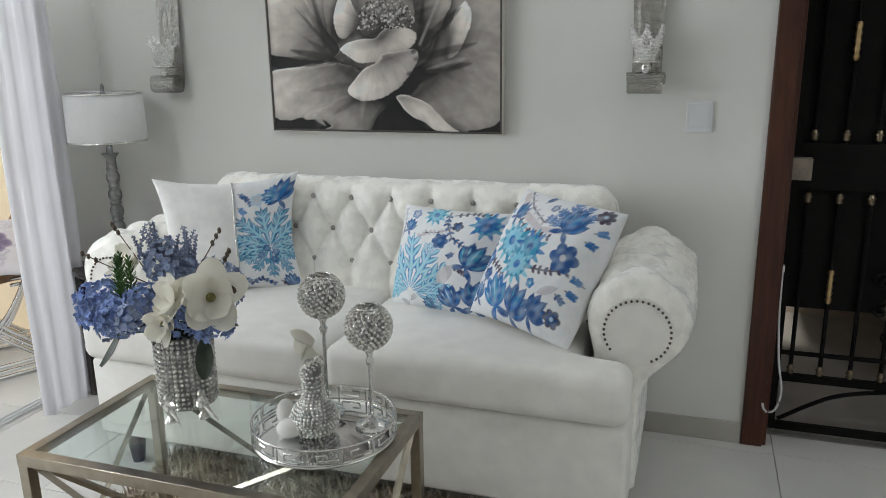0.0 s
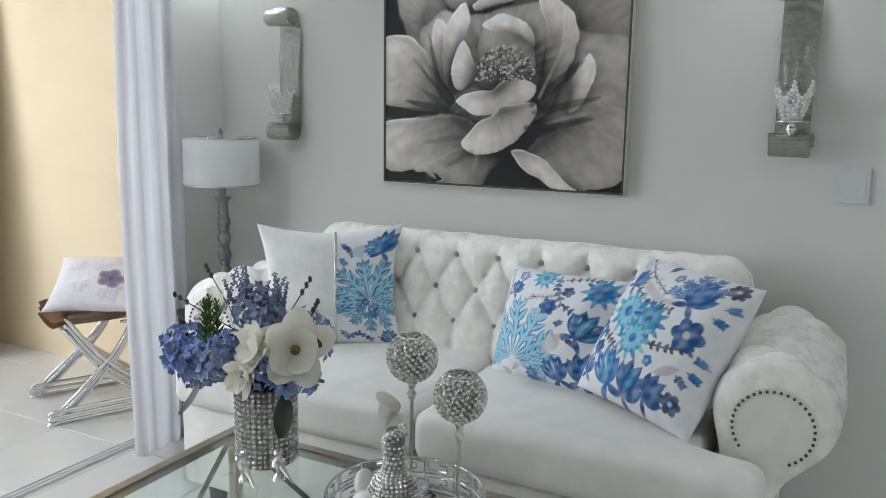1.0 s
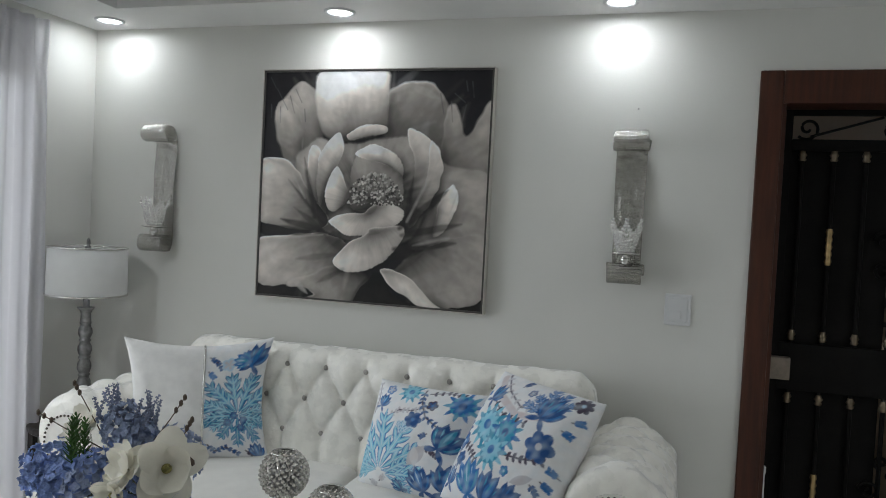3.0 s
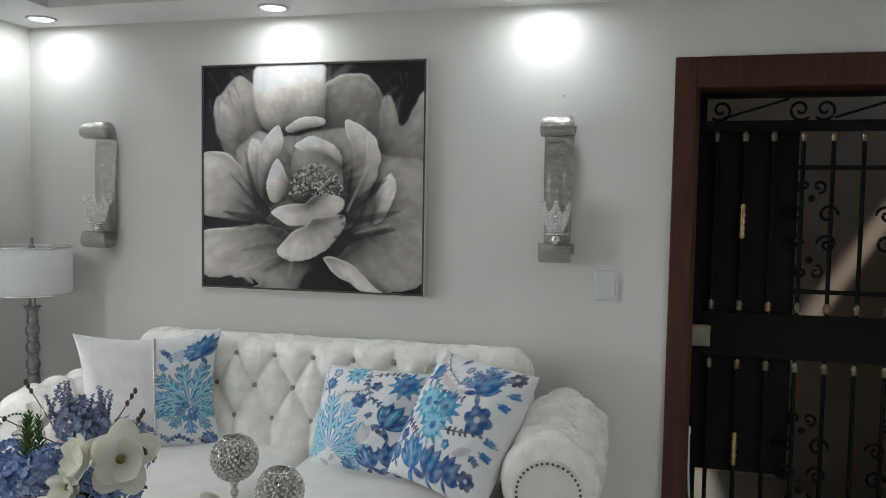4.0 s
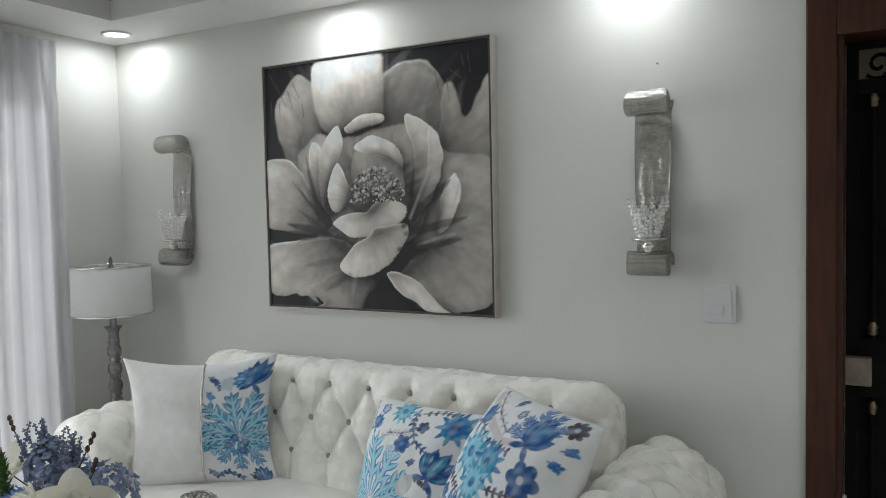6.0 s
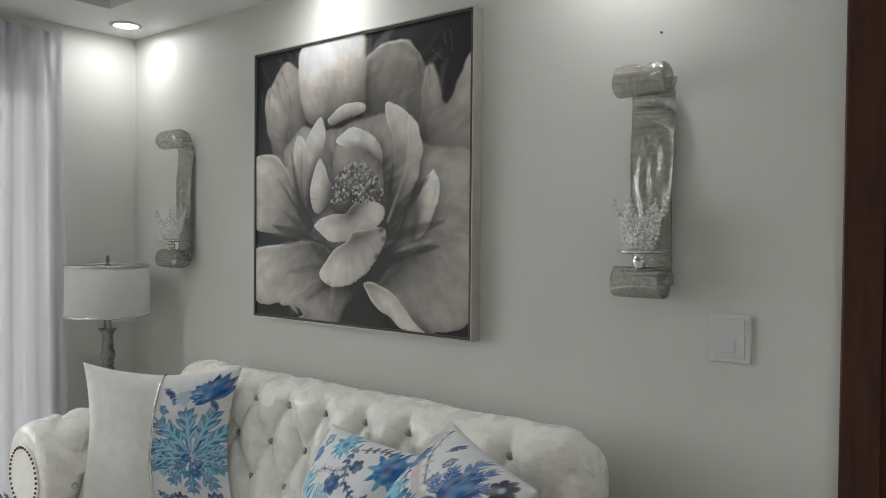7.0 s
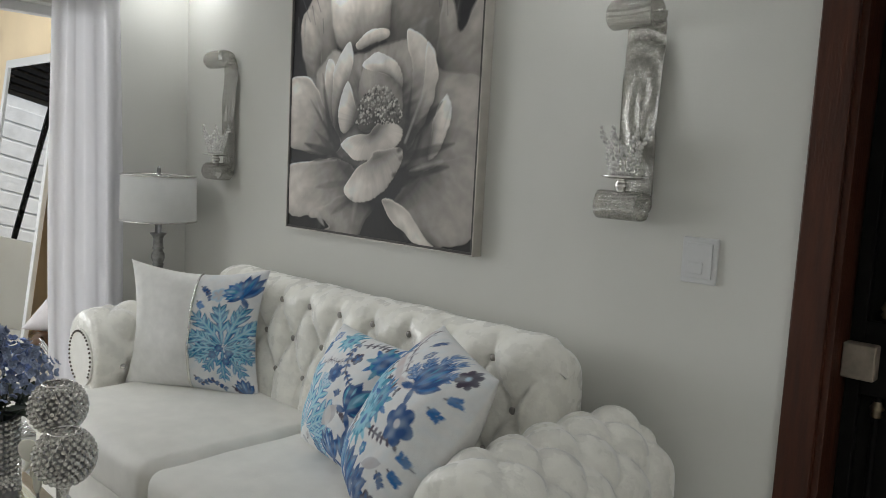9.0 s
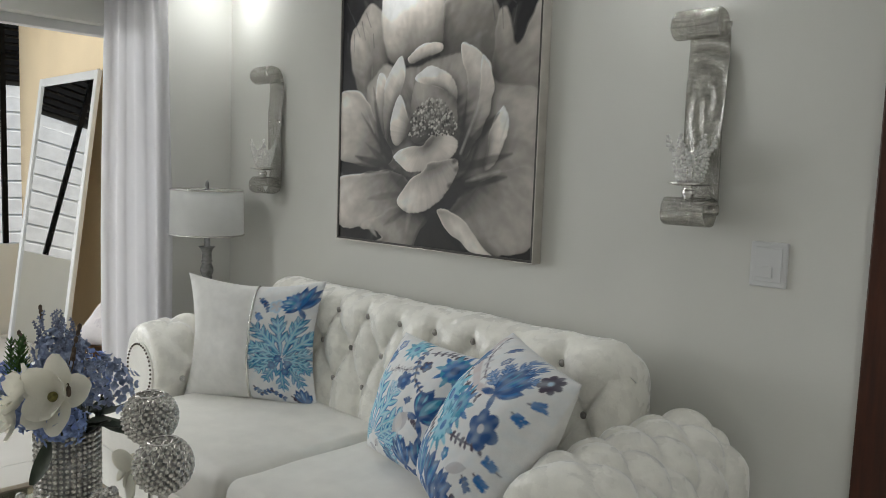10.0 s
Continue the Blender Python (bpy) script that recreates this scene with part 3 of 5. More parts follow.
        c.tulip(0.34, 0.08, 0.22, 1.9, BLUE, TEAL, PALE)
        c.tulip(0.48, 0.06, 0.22, 1.0, NAVY, BLUE, TEAL)
        c.tulip(0.66, 0.10, 0.18, 0.7, NAVY, NAVY, BLUE)
        c.blossom(0.86, 0.14, 0.05, 6, NAVY, TWIG, PALE)
        c.tulip(0.10, 0.10, 0.12, 1.4, NAVY, BLUE, PALE)
        c.leaf((0.70, 0.26), (0.84, 0.34), 0.03, GREYROSE)
    else:
        c.twig([(0.57, 0.90), (0.62, 0.86), (0.66, 0.80)], TWIG, NAVY, rng, 0.005, 0.025)
        c.twig([(0.57, 0.14), (0.62, 0.08), (0.70, 0.12), (0.78, 0.07)], TWIG, NAVY, rng, 0.006, 0.03)
        c.twig([(0.84, 0.10), (0.90, 0.06)], TWIG, TWIG, rng, 0.006, 0.03)
        c.blossom(0.71, 0.83, 0.045, 5, GREYROSE, PALE, GREYROSE)
        c.coral(0.80, 0.40, 0.30, 1.75, NAVY, TEAL, rng, 0.55, 3)
        c.coral(0.80, 0.42, 0.22, -1.6, BLUE, TEAL, rng, 0.55, 2)
        c.coral(0.80, 0.42, 0.25, 1.75, BLUE, AQUA, rng, 0.55, 2)
        c.coral(0.79, 0.40, 0.20, 3.2, NAVY, AQUA, rng, 0.5, 1)
        c.coral(0.80, 0.40, 0.16, -0.2, NAVY, AQUA, rng, 0.5, 1)
        for bx, by in ((0.72, 0.34), (0.77, 0.40), (0.84, 0.36), (0.82, 0.30)):
            c.blossom(bx, by, 0.026, 6, BLUE, NAVY, TEAL)
        c.tulip(0.88, 0.80, 0.17, 1.2, NAVY, BLUE, TEAL)
        c.tulip(0.86, 0.84, 0.12, 2.9, BLUE, TEAL, PALE)
        c.tulip(0.93, 0.06, 0.11, 1.7, NAVY, BLUE, PALE)


def pillow(label, m, w, h, thick, seed, band=0.0, pinch=0.10):
    t = thing("throw_pillow", label, "pillow", m, "pillows on the sofa")
    n = 150
    ob = part("cover", pillow_bm(w, h, thick, n, pinch), M_PRINT, t, smooth=True)
    me = ob.data
    uvw = np.empty(len(me.vertices) * 3)
    me.attributes["uvw"].data.foreach_get("vector", uvw)
    uvw = uvw.reshape(-1, 3)
    c = Cloth(uvw[:, 0], uvw[:, 1], (0.80, 0.80, 0.80))
    bouquet_print(c, seed)
    rng = random.Random(40 + seed)
    for k in range(170):
        x, y = rng.uniform(band + 0.03, 0.95), rng.uniform(0.05, 0.95)
        close = np.hypot(c.u - x, c.v - y) < 0.046
        if np.all(c.c[close] > 0.7):
            if rng.random() < 0.5:
                g = rng.uniform(0, 6.28)
                c.twig([(x - 0.03 * math.cos(g), y - 0.03 * math.sin(g)), (x + 0.03 * math.cos(g), y + 0.03 * math.sin(g))], TWIG, rng.choice([NAVY, GREYROSE, BLUE]), rng, 0.005, 0.03)
            else:
                c.blossom(x, y, rng.uniform(0.025, 0.04), 5, rng.choice([BLUE, TEAL, GREYROSE]), rng.choice([NAVY, BLUE]), PALE)
    wash = sum(np.sin(a * c.u + b * c.v + 1.7 * k) for k, (a, b) in enumerate(((41, 13), (-17, 37), (63, -29), (23, 71), (-88, 31), (47, -95)))) / 6
    c.dab(np.clip(0.10 + 0.32 * wash, 0, 0.45), (0.68, 0.77, 0.83))
    plain = np.where((uvw[:, 2] < 0) | (uvw[:, 0] < band), 1.0, 0.0)
    c.dab(plain, (0.80, 0.79, 0.77))
    rgba = np.ones((len(c.c), 4), dtype=np.float32)
    rgba[:, :3] = c.c
    col = me.color_attributes.new("print", "FLOAT_COLOR", "POINT")
    col.data.foreach_set("color", rgba.ravel())
    if band:
        pts = []
        u = 2 * band - 1
        for j in range(41):
            v = 2 * j / 40 - 1
            d = max((1 - abs(u) ** 2.4) * (1 - abs(v) ** 2.4), 0) ** 0.55
            wr = 0.012 * noise.noise(Vector((u * 2.1 + w * 31, v * 2.1, -3.0))) * d
            pts.append((0.5 * w * u * (1 - pinch * (1 - v * v)), -(0.5 * thick * d) - wr - 0.002, 0.5 * h * v * (1 - pinch * (1 - u * u))))
        part("trim_braid", tube(pts, 0.0045, 6), M_SILVER, t, "narrow silver braid", True)
    return t


P1 = frame_pose((-0.675, -0.59, 0.585), (-0.266, -0.307, 0.585), (-0.707, -0.55, 1.02))
P2 = frame_pose((0.195, -0.425, 0.59), (0.60, -0.50, 0.59), (0.185, -0.29, 0.935))
P3 = frame_pose((0.575, -0.565, 0.625), (0.865, -0.725, 0.60), (0.665, -0.325, 1.02))
pillow("square pillow, half plain white and half blue floral print", P1, 0.545, 0.49, 0.16, 1, 0.53, 0.15)
pillow("white square pillow with blue coral and flower print", P2, 0.43, 0.38, 0.20, 2, 0.0, 0.04)
pillow("plump white pillow with a blue flower print, leaning", P3, 0.42, 0.47, 0.23, 3, 0.0, 0.03)

# ---- painting ----
NU, NV = 470, 450
uu, vv = np.meshgrid(np.linspace(0, 1, NU), np.linspace(0, 1, NV))
pic = Cloth(uu.ravel(), vv.ravel(), (0.016, 0.015, 0.018))
HEART = (0.50, 0.42)
rs = np.random.RandomState(4)
ang = np.arctan2(pic.v - HEART[1], pic.u - HEART[0])
dist = np.hypot(pic.v - HEART[1], pic.u - HEART[0])
streak = np.zeros(len(pic.u))
for k in range(26):
    f, ph, w = rs.randint(9, 120), rs.uniform(0, 6.28), rs.uniform(2, 9)
    streak += np.sin(f * ang + ph + w * np.sin(5 * dist + ph)) / 26 * 2.0
cloud = np.zeros(len(pic.u))
for k in range(18):
    a, b, ph = rs.uniform(-16, 16), rs.uniform(-16, 16), rs.uniform(0, 6.28)
    cloud += np.sin(a * pic.u + b * pic.v + ph) / 18 * 2.2

cloud2 = np.zeros(len(pic.u))
for k in range(30):
    a, b, ph = rs.uniform(-70, 70), rs.uniform(-70, 70), rs.uniform(0, 6.28)
    cloud2 += np.sin(a * pic.u + b * pic.v + ph + 2 * cloud) / 30 * 2.2


petal_id = np.zeros(len(pic.u), int)


def petal(c, outline, dark, light, rim, blend=0.004):
    """One painted petal: a soft outline, dark towards the heart, light at the tip, with brush streaks and a pale rim."""
    n = [float(x) for x in outline.split()]
    pts = np.array([(p.x, p.y) for p in smooth_path([(a, b, 0) for a, b in zip(n[::2], n[1::2])], 5, True)])
    jag = 0.002 * streak + 0.009 * cloud2 + 0.004 * cloud
    inside = np.zeros(len(c.u), bool)
    near = np.full(len(c.u), 9.0)
    for a, b in zip(pts, np.roll(pts, -1, 0)):
        cross = ((a[1] > c.v) != (b[1] > c.v)) & (c.u < (b[0] - a[0]) * (c.v - a[1]) / (b[1] - a[1] + 1e-12) + a[0])
        inside ^= cross
        near = np.minimum(near, c.seg(a, b)[0])
    sd = np.where(inside, near, -near) + jag
    dd = dist[inside] if inside.any() else np.array([0.0, 1.0])
    lo, hi = np.percentile(dd, 5), np.percentile(dd, 95)
    g = np.clip((dist - lo) / max(hi - lo, 1e-6), 0, 1) ** 0.62
    cu, cv2 = pts.mean(0)
    reach = max(np.ptp(pts[:, 0]), np.ptp(pts[:, 1])) / 2
    lit = np.clip(((c.v - cv2) * 0.9 - (c.u - cu) * 0.45) / reach, -1, 1)
    tone = 0.7 * dark + (1.05 * light - 0.7 * dark) * g
    tone = tone * 0.86 * (1 + 0.045 * streak + 0.10 * cloud + 0.03 * cloud2) * (0.55 + 0.45 * np.clip(sd / 0.05, 0, 1) ** 0.6 + 0.25 * g)
    tone = tone * (1 - rim * 0.25) + rim * 1.2 * np.exp(-np.clip(sd, 0, 1) / 0.006) * np.clip(lit + 0.25, 0, 1)
    tone = tone * (1 + 0.30 * lit + 0.10 * np.sign(cloud2 + 0.3 * streak) * np.clip(np.abs(cloud2), 0, 0.6))
    tone = 1.75 * np.clip(tone, 0.001, 1) ** 1.27
    m = np.clip(sd / blend + 0.5, 0, 1)[:, None]
    petal_id[sd > 0.002] = petal_id.max() + 1
    side = np.clip(0.45 - 1.2 * lit, 0, 1)
    shade = np.clip(1 + sd / 0.035, 0, 1) * 0.6 * side * (~inside)
    c.c = c.c * (1 - shade[:, None])
    tint = np.stack([tone * 1.07, tone * 0.98, tone * 0.90], 1)
    c.c = c.c * (1 - m) + np.clip(tint, 0.008, 0.85) * m


petal(pic, "0.094 0.880 0.170 0.950 0.262 0.897 0.291 0.752 0.232 0.584 0.184 0.486 0.129 0.584 0.085 0.733", 0.16, 0.34, 0.1, 0.013)
petal(pic, "0.055 0.844 0.147 0.866 0.190 0.706 0.169 0.535 0.124 0.560 0.073 0.683", 0.2, 0.4, 0.1, 0.013)
petal(pic, "0.556 0.885 0.612 0.940 0.727 0.950 0.796 0.897 0.832 0.806 0.858 0.671 0.738 0.604 0.597 0.675 0.542 0.781", 0.13, 0.26, 0.5, 0.013)
petal(pic, "0.820 0.829 0.864 0.832 0.900 0.726 0.952 0.802 1.013 0.855 1.016 0.481 0.919 0.502 0.807 0.558", 0.14, 0.36, 0.15, 0.013)
petal(pic, "0.259 0.998 0.540 1.006 0.567 0.908 0.553 0.746 0.429 0.701 0.292 0.716 0.245 0.850", 0.2, 0.62, 0.1, 0.013)
petal(pic, "0.668 0.651 0.734 0.718 0.828 0.604 1.013 0.558 1.011 0.304 0.838 0.276 0.681 0.247 0.720 0.444", 0.15, 0.34, 0.05, 0.013)
petal(pic, "0.155 0.584 0.254 0.705 0.381 0.678 0.689 0.719 0.761 0.581 0.745 0.398 0.634 0.257 0.393 0.272 0.265 0.341", 0.13, 0.28, 0, 0.013)
petal(pic, "-0.019 0.585 0.075 0.622 0.155 0.584 0.236 0.462 0.328 0.347 0.241 0.297 0.110 0.313 -0.012 0.347", 0.14, 0.46, 0.35)
petal(pic, "-0.023 0.233 0.137 0.276 0.292 0.293 0.406 0.249 0.384 0.152 0.298 0.087 0.143 0.054 -0.018 0.052", 0.16, 0.46, 0.5)
petal(pic, "0.143 0.054 0.246 0.096 0.371 0.156 0.520 0.111 0.486 0.026 0.401 -0.011 0.249 -0.002", 0.12, 0.36, 0.2, 0.014)
petal(pic, "0.625 0.151 0.772 0.262 1.011 0.304 1.012 0.037 0.869 0.009 0.733 0.041 0.658 0.090", 0.13, 0.34, 0.1, 0.014)
petal(pic, "0.492 0.081 0.555 0.141 0.617 0.057 0.677 -0.009 0.451 -0.017", 0.012, 0.03, 0)
petal(pic, "0.562 0.148 0.637 0.147 0.720 0.098 0.779 0.033 0.825 -0.001 0.757 0.004 0.664 0.044 0.604 0.087", 0.35, 0.68, 0.3)
petal(pic, "0.653 0.748 0.723 0.730 0.792 0.672 0.811 0.581 0.769 0.467 0.711 0.375 0.660 0.316 0.684 0.490 0.692 0.605", 0.16, 0.45, 0.2)
petal(pic, "0.757 0.711 0.809 0.626 0.801 0.536 0.748 0.421 0.682 0.340 0.737 0.501 0.751 0.604", 0.25, 0.5, 0.3)
petal(pic, "0.856 0.531 0.884 0.480 0.867 0.412 0.825 0.332 0.784 0.303 0.796 0.399 0.823 0.479", 0.35, 0.66, 0.3)
# dark and light strokes running out from the heart
for k in range(120):
    g = rs.uniform(0, 6.283)
    r0, r1 = rs.uniform(0.10, 0.20), rs.uniform(0.05, 0.16)
    a = (HEART[0] + r0 * math.cos(g), HEART[1] + r0 * math.sin(g))
    b = (a[0] + r1 * math.cos(g + rs.normal(0, 0.15)), a[1] + r1 * math.sin(g + rs.normal(0, 0.15)))
    d, q = pic.seg(a, b)
    pic.dab(0.42 * np.clip((rs.uniform(0.006, 0.014) * (1 - 0.8 * q) - d) / 0.014 + 0.5, 0, 1) * (1 - q), (0.02, 0.019, 0.018))
petal(pic, "0.413 0.571 0.467 0.658 0.598 0.647 0.643 0.559 0.635 0.438 0.535 0.399 0.418 0.412", 0.12, 0.26, 0)
petal(pic, "0.225 0.669 0.269 0.651 0.278 0.511 0.310 0.378 0.249 0.458 0.218 0.560", 0.25, 0.5, 0.3)
petal(pic, "0.359 0.731 0.374 0.655 0.351 0.583 0.306 0.511 0.281 0.409 0.260 0.511 0.270 0.613 0.310 0.696", 0.3, 0.68, 0.4)
petal(pic, "0.349 0.588 0.390 0.535 0.412 0.464 0.381 0.411 0.327 0.396 0.302 0.475", 0.35, 0.66, 0.4)
petal(pic, "0.389 0.724 0.452 0.760 0.523 0.772 0.565 0.743 0.501 0.721 0.417 0.702", 0.4, 0.66, 0.4)
petal(pic, "0.431 0.640 0.491 0.674 0.574 0.666 0.627 0.617 0.643 0.554 0.581 0.591 0.504 0.615", 0.4, 0.7, 0.3)
petal(pic, "0.316 0.345 0.390 0.378 0.475 0.394 0.498 0.413 0.558 0.433 0.643 0.417 0.653 0.383 0.608 0.333 0.490 0.290 0.392 0.296", 0.25, 0.66, 0.5)
petal(pic, "0.353 0.172 0.413 0.249 0.497 0.299 0.509 0.319 0.561 0.332 0.655 0.334 0.641 0.257 0.570 0.179 0.471 0.130 0.392 0.135", 0.25, 0.64, 0.5)
petal(pic, "-0.001 0.053 0.064 0.034 0.196 0.049 0.269 0.010 -0.016 -0.031", 0.012, 0.03, 0)
petal(pic, "1.009 0.059 0.967 0.027 0.869 0.002 1.011 -0.019", 0.012, 0.03, 0)
for k in range(420):
    g, r = rs.uniform(0, 6.283), rs.uniform(0, 1) ** 0.5
    x, y = 0.525 + 0.125 * r * math.cos(g), 0.495 + 0.07 * r * math.sin(g) - 0.05 * (r * math.cos(g)) ** 2
    s = rs.uniform(0.0025, 0.0055)
    tone = rs.choice([0.03, 0.10, 0.45, 0.62])
    near = (np.abs(pic.u - x) < 0.02) & (np.abs(pic.v - y) < 0.02)
    pic.c[near] += (np.array([tone, tone * 0.95, tone * 0.88]) - pic.c[near]) * np.clip((s - np.hypot(pic.u[near] - x, pic.v[near] - y)) / 0.003 + 0.5, 0, 1)[:, None]
for k in range(14):
    x, y = rs.choice([rs.uniform(0.02, 0.2), rs.uniform(0.75, 0.97)]), rs.uniform(0.82, 0.98)
    pic.stroke((x, y), (x + rs.uniform(-0.02, 0.06), y - rs.uniform(0.03, 0.1)), 0.0015, 0.001, (0.09, 0.09, 0.10))

# broad dark and pale sweeps between the large petals
DEEP, MIST = (0.016, 0.0145, 0.0135), (0.52, 0.49, 0.46)
for a, b, w, col, share in (((0.30, 0.30), (0.10, 0.345), 0.016, DEEP, 0.85), ((0.29, 0.31), (0.16, 0.40), 0.010, DEEP, 0.6), ((0.30, 0.335), (0.13, 0.52), 0.008, DEEP, 0.7),
                            ((0.24, 0.29), (-0.01, 0.30), 0.020, DEEP, 0.9), ((0.64, 0.33), (0.84, 0.50), 0.020, DEEP, 0.75), ((0.65, 0.30), (0.90, 0.36), 0.016, DEEP, 0.65), ((0.62, 0.24), (0.88, 0.28), 0.020, DEEP, 0.8),
                            ((0.60, 0.20), (0.74, 0.24), 0.018, DEEP, 0.8), ((0.66, 0.35), (0.69, 0.55), 0.010, DEEP, 0.7), ((0.26, 0.36), (0.20, 0.62), 0.012, DEEP, 0.7), ((0.33, 0.29), (0.20, 0.30), 0.010, DEEP, 0.7),
                            ((0.36, 0.20), (0.18, 0.17), 0.014, DEEP, 0.45), ((0.40, 0.14), (0.28, 0.07), 0.012, DEEP, 0.5), ((0.52, 0.12), (0.44, 0.00), 0.014, DEEP, 0.6), ((0.85, 0.30), (0.70, 0.26), 0.008, MIST, 0.5),
                            ((0.67, 0.36), (0.79, 0.62), 0.007, MIST, 0.5), ((0.02, 0.615), (0.13, 0.58), 0.006, MIST, 0.7), ((0.13, 0.58), (0.21, 0.44), 0.004, MIST, 0.6), ((0.04, 0.25), (0.30, 0.285), 0.005, MIST, 0.6),
                            ((0.16, 0.09), (0.24, 0.02), 0.012, MIST, 0.7), ((0.06, 0.10), (0.18, 0.07), 0.010, MIST, 0.5), ((0.57, 0.91), (0.66, 0.935), 0.012, MIST, 0.5), ((0.66, 0.935), (0.78, 0.88), 0.014, MIST, 0.5), ((0.88, 0.50), (0.85, 0.40), 0.003, MIST, 0.6)):
    d, q = pic.seg(a, b)
    pic.dab(share * np.clip((w * np.sin(np.pi * np.clip(0.12 + 0.86 * q, 0, 1)) ** 0.8 + 0.004 * cloud2 - d) / 0.010 + 0.5, 0, 1), col)

# loose brush marks that follow the petals
for k in range(1500):
    x, y = rs.uniform(0.01, 0.99), rs.uniform(0.01, 0.99)
    g = math.atan2(y - HEART[1], x - HEART[0]) + rs.normal(0, 0.5)
    ln, w = rs.uniform(0.03, 0.10), rs.uniform(0.006, 0.022)
    at = int(y * (NV - 1)) * NU + int(x * (NU - 1))
    here = pic.c[at]
    col = np.clip(here * rs.choice([0.6, 0.75, 0.85, 1.2, 1.35]), 0.008, 0.8)
    i0, i1 = int(max(y - 0.08, 0) * (NV - 1)), int(min(y + 0.08, 1) * (NV - 1))
    near = slice(i0 * NU, (i1 + 1) * NU)
    u, v = pic.u[near], pic.v[near]
    dx, dy = ln * math.cos(g), ln * math.sin(g)
    q = np.clip(((u - x) * dx + (v - y) * dy) / (ln * ln), 0, 1)
    d = np.hypot(u - x - q * dx, v - y - q * dy)
    m = (0.15 * np.clip((w * (1 - 0.6 * q) - d) / 0.014 + 0.5, 0, 1) * (petal_id[near] == petal_id[at]))[:, None]
    pic.c[near] = pic.c[near] * (1 - m) + col * m

PX0, PX1, PZ0, PZ1 = -0.492, 0.492, 1.183, 2.12
paint = thing("painting", "canvas painting of a grey and white flower, slim champagne-silver frame", "painting")
me = bpy.data.meshes.new("canvas")
idx = np.arange(NU * NV).reshape(NV, NU)
quads = np.stack([idx[:-1, :-1], idx[:-1, 1:], idx[1:, 1:], idx[1:, :-1]], -1).reshape(-1, 4)
relief = np.clip(pic.c.mean(1) * 0.004, 0, 0.003)
co = np.stack([PX0 + (PX1 - PX0) * pic.u, -0.037 - relief, PZ0 + (PZ1 - PZ0) * pic.v], 1)
me.from_pydata(co.tolist(), [], quads.tolist())
rgba = np.ones((NU * NV, 4), dtype=np.float32)
rgba[:, :3] = pic.c
me.color_attributes.new("print", "FLOAT_COLOR", "POINT").data.foreach_set("color", rgba.ravel())
me.materials.append(M_PAINTING)
cv = new("canvas", me)
cv.parent = paint
cv["label"] = "painted canvas, grey petals on black"
part("stretcher", box((PX0 + 0.002, -0.036, PZ0 + 0.002), (PX1 - 0.002, -0.003, PZ1 - 0.002)), M_COTTON, paint)
for lo, hi in (((-0.4995, -0.044, 1.1755), (-0.4955, -0.002, 2.1275)), ((0.4955, -0.044, 1.1755), (0.4995, -0.002, 2.1275)), ((-0.4955, -0.044, 1.1755), (0.4955, -0.002, 1.1795)), ((-0.4955, -0.044, 2.1235), (0.4955, -0.002, 2.1275))):
    part("frame_strip", box(lo, hi, 0.001, 1), M_PALE, paint, "slim champagne-silver frame strip")
for lo, hi in (((-0.4955, -0.0425, 1.1795), (-0.488, -0.036, 2.1235)), ((0.488, -0.0425, 1.1795), (0.4955, -0.036, 2.1235)), ((-0.488, -0.0425, 1.1795), (0.488, -0.036, 1.187)), ((-0.488, -0.0425, 2.116), (0.488, -0.036, 2.1235))):
    part("inner_lip", box(lo, hi), M_EDGE, paint, "dark inner lip of the frame")


# ---- table lamp and its table ----
def side_table(x, y):
    t = thing("side_table", "small round dark wooden side table beside the sofa", "side table", pose(x, y, 0))
    part("top", lathe([(0, 0.57), (0.20, 0.57), (0.21, 0.578), (0.21, 0.594), (0.20, 0.60), (0, 0.60)], 40), M_DARKWOOD, t, smooth=False)
    part("shelf", lathe([(0, 0.17), (0.17, 0.17), (0.17, 0.188), (0, 0.188)], 40), M_DARKWOOD, t)
    for k in range(4):
        g = radians(45 + 90 * k)
        part("leg", box((0.185 * math.cos(g) - 0.014, 0.185 * math.sin(g) - 0.014, 0), (0.185 * math.cos(g) + 0.014, 0.185 * math.sin(g) + 0.014, 0.572), 0.003), M_DARKWOOD, t)
    return t


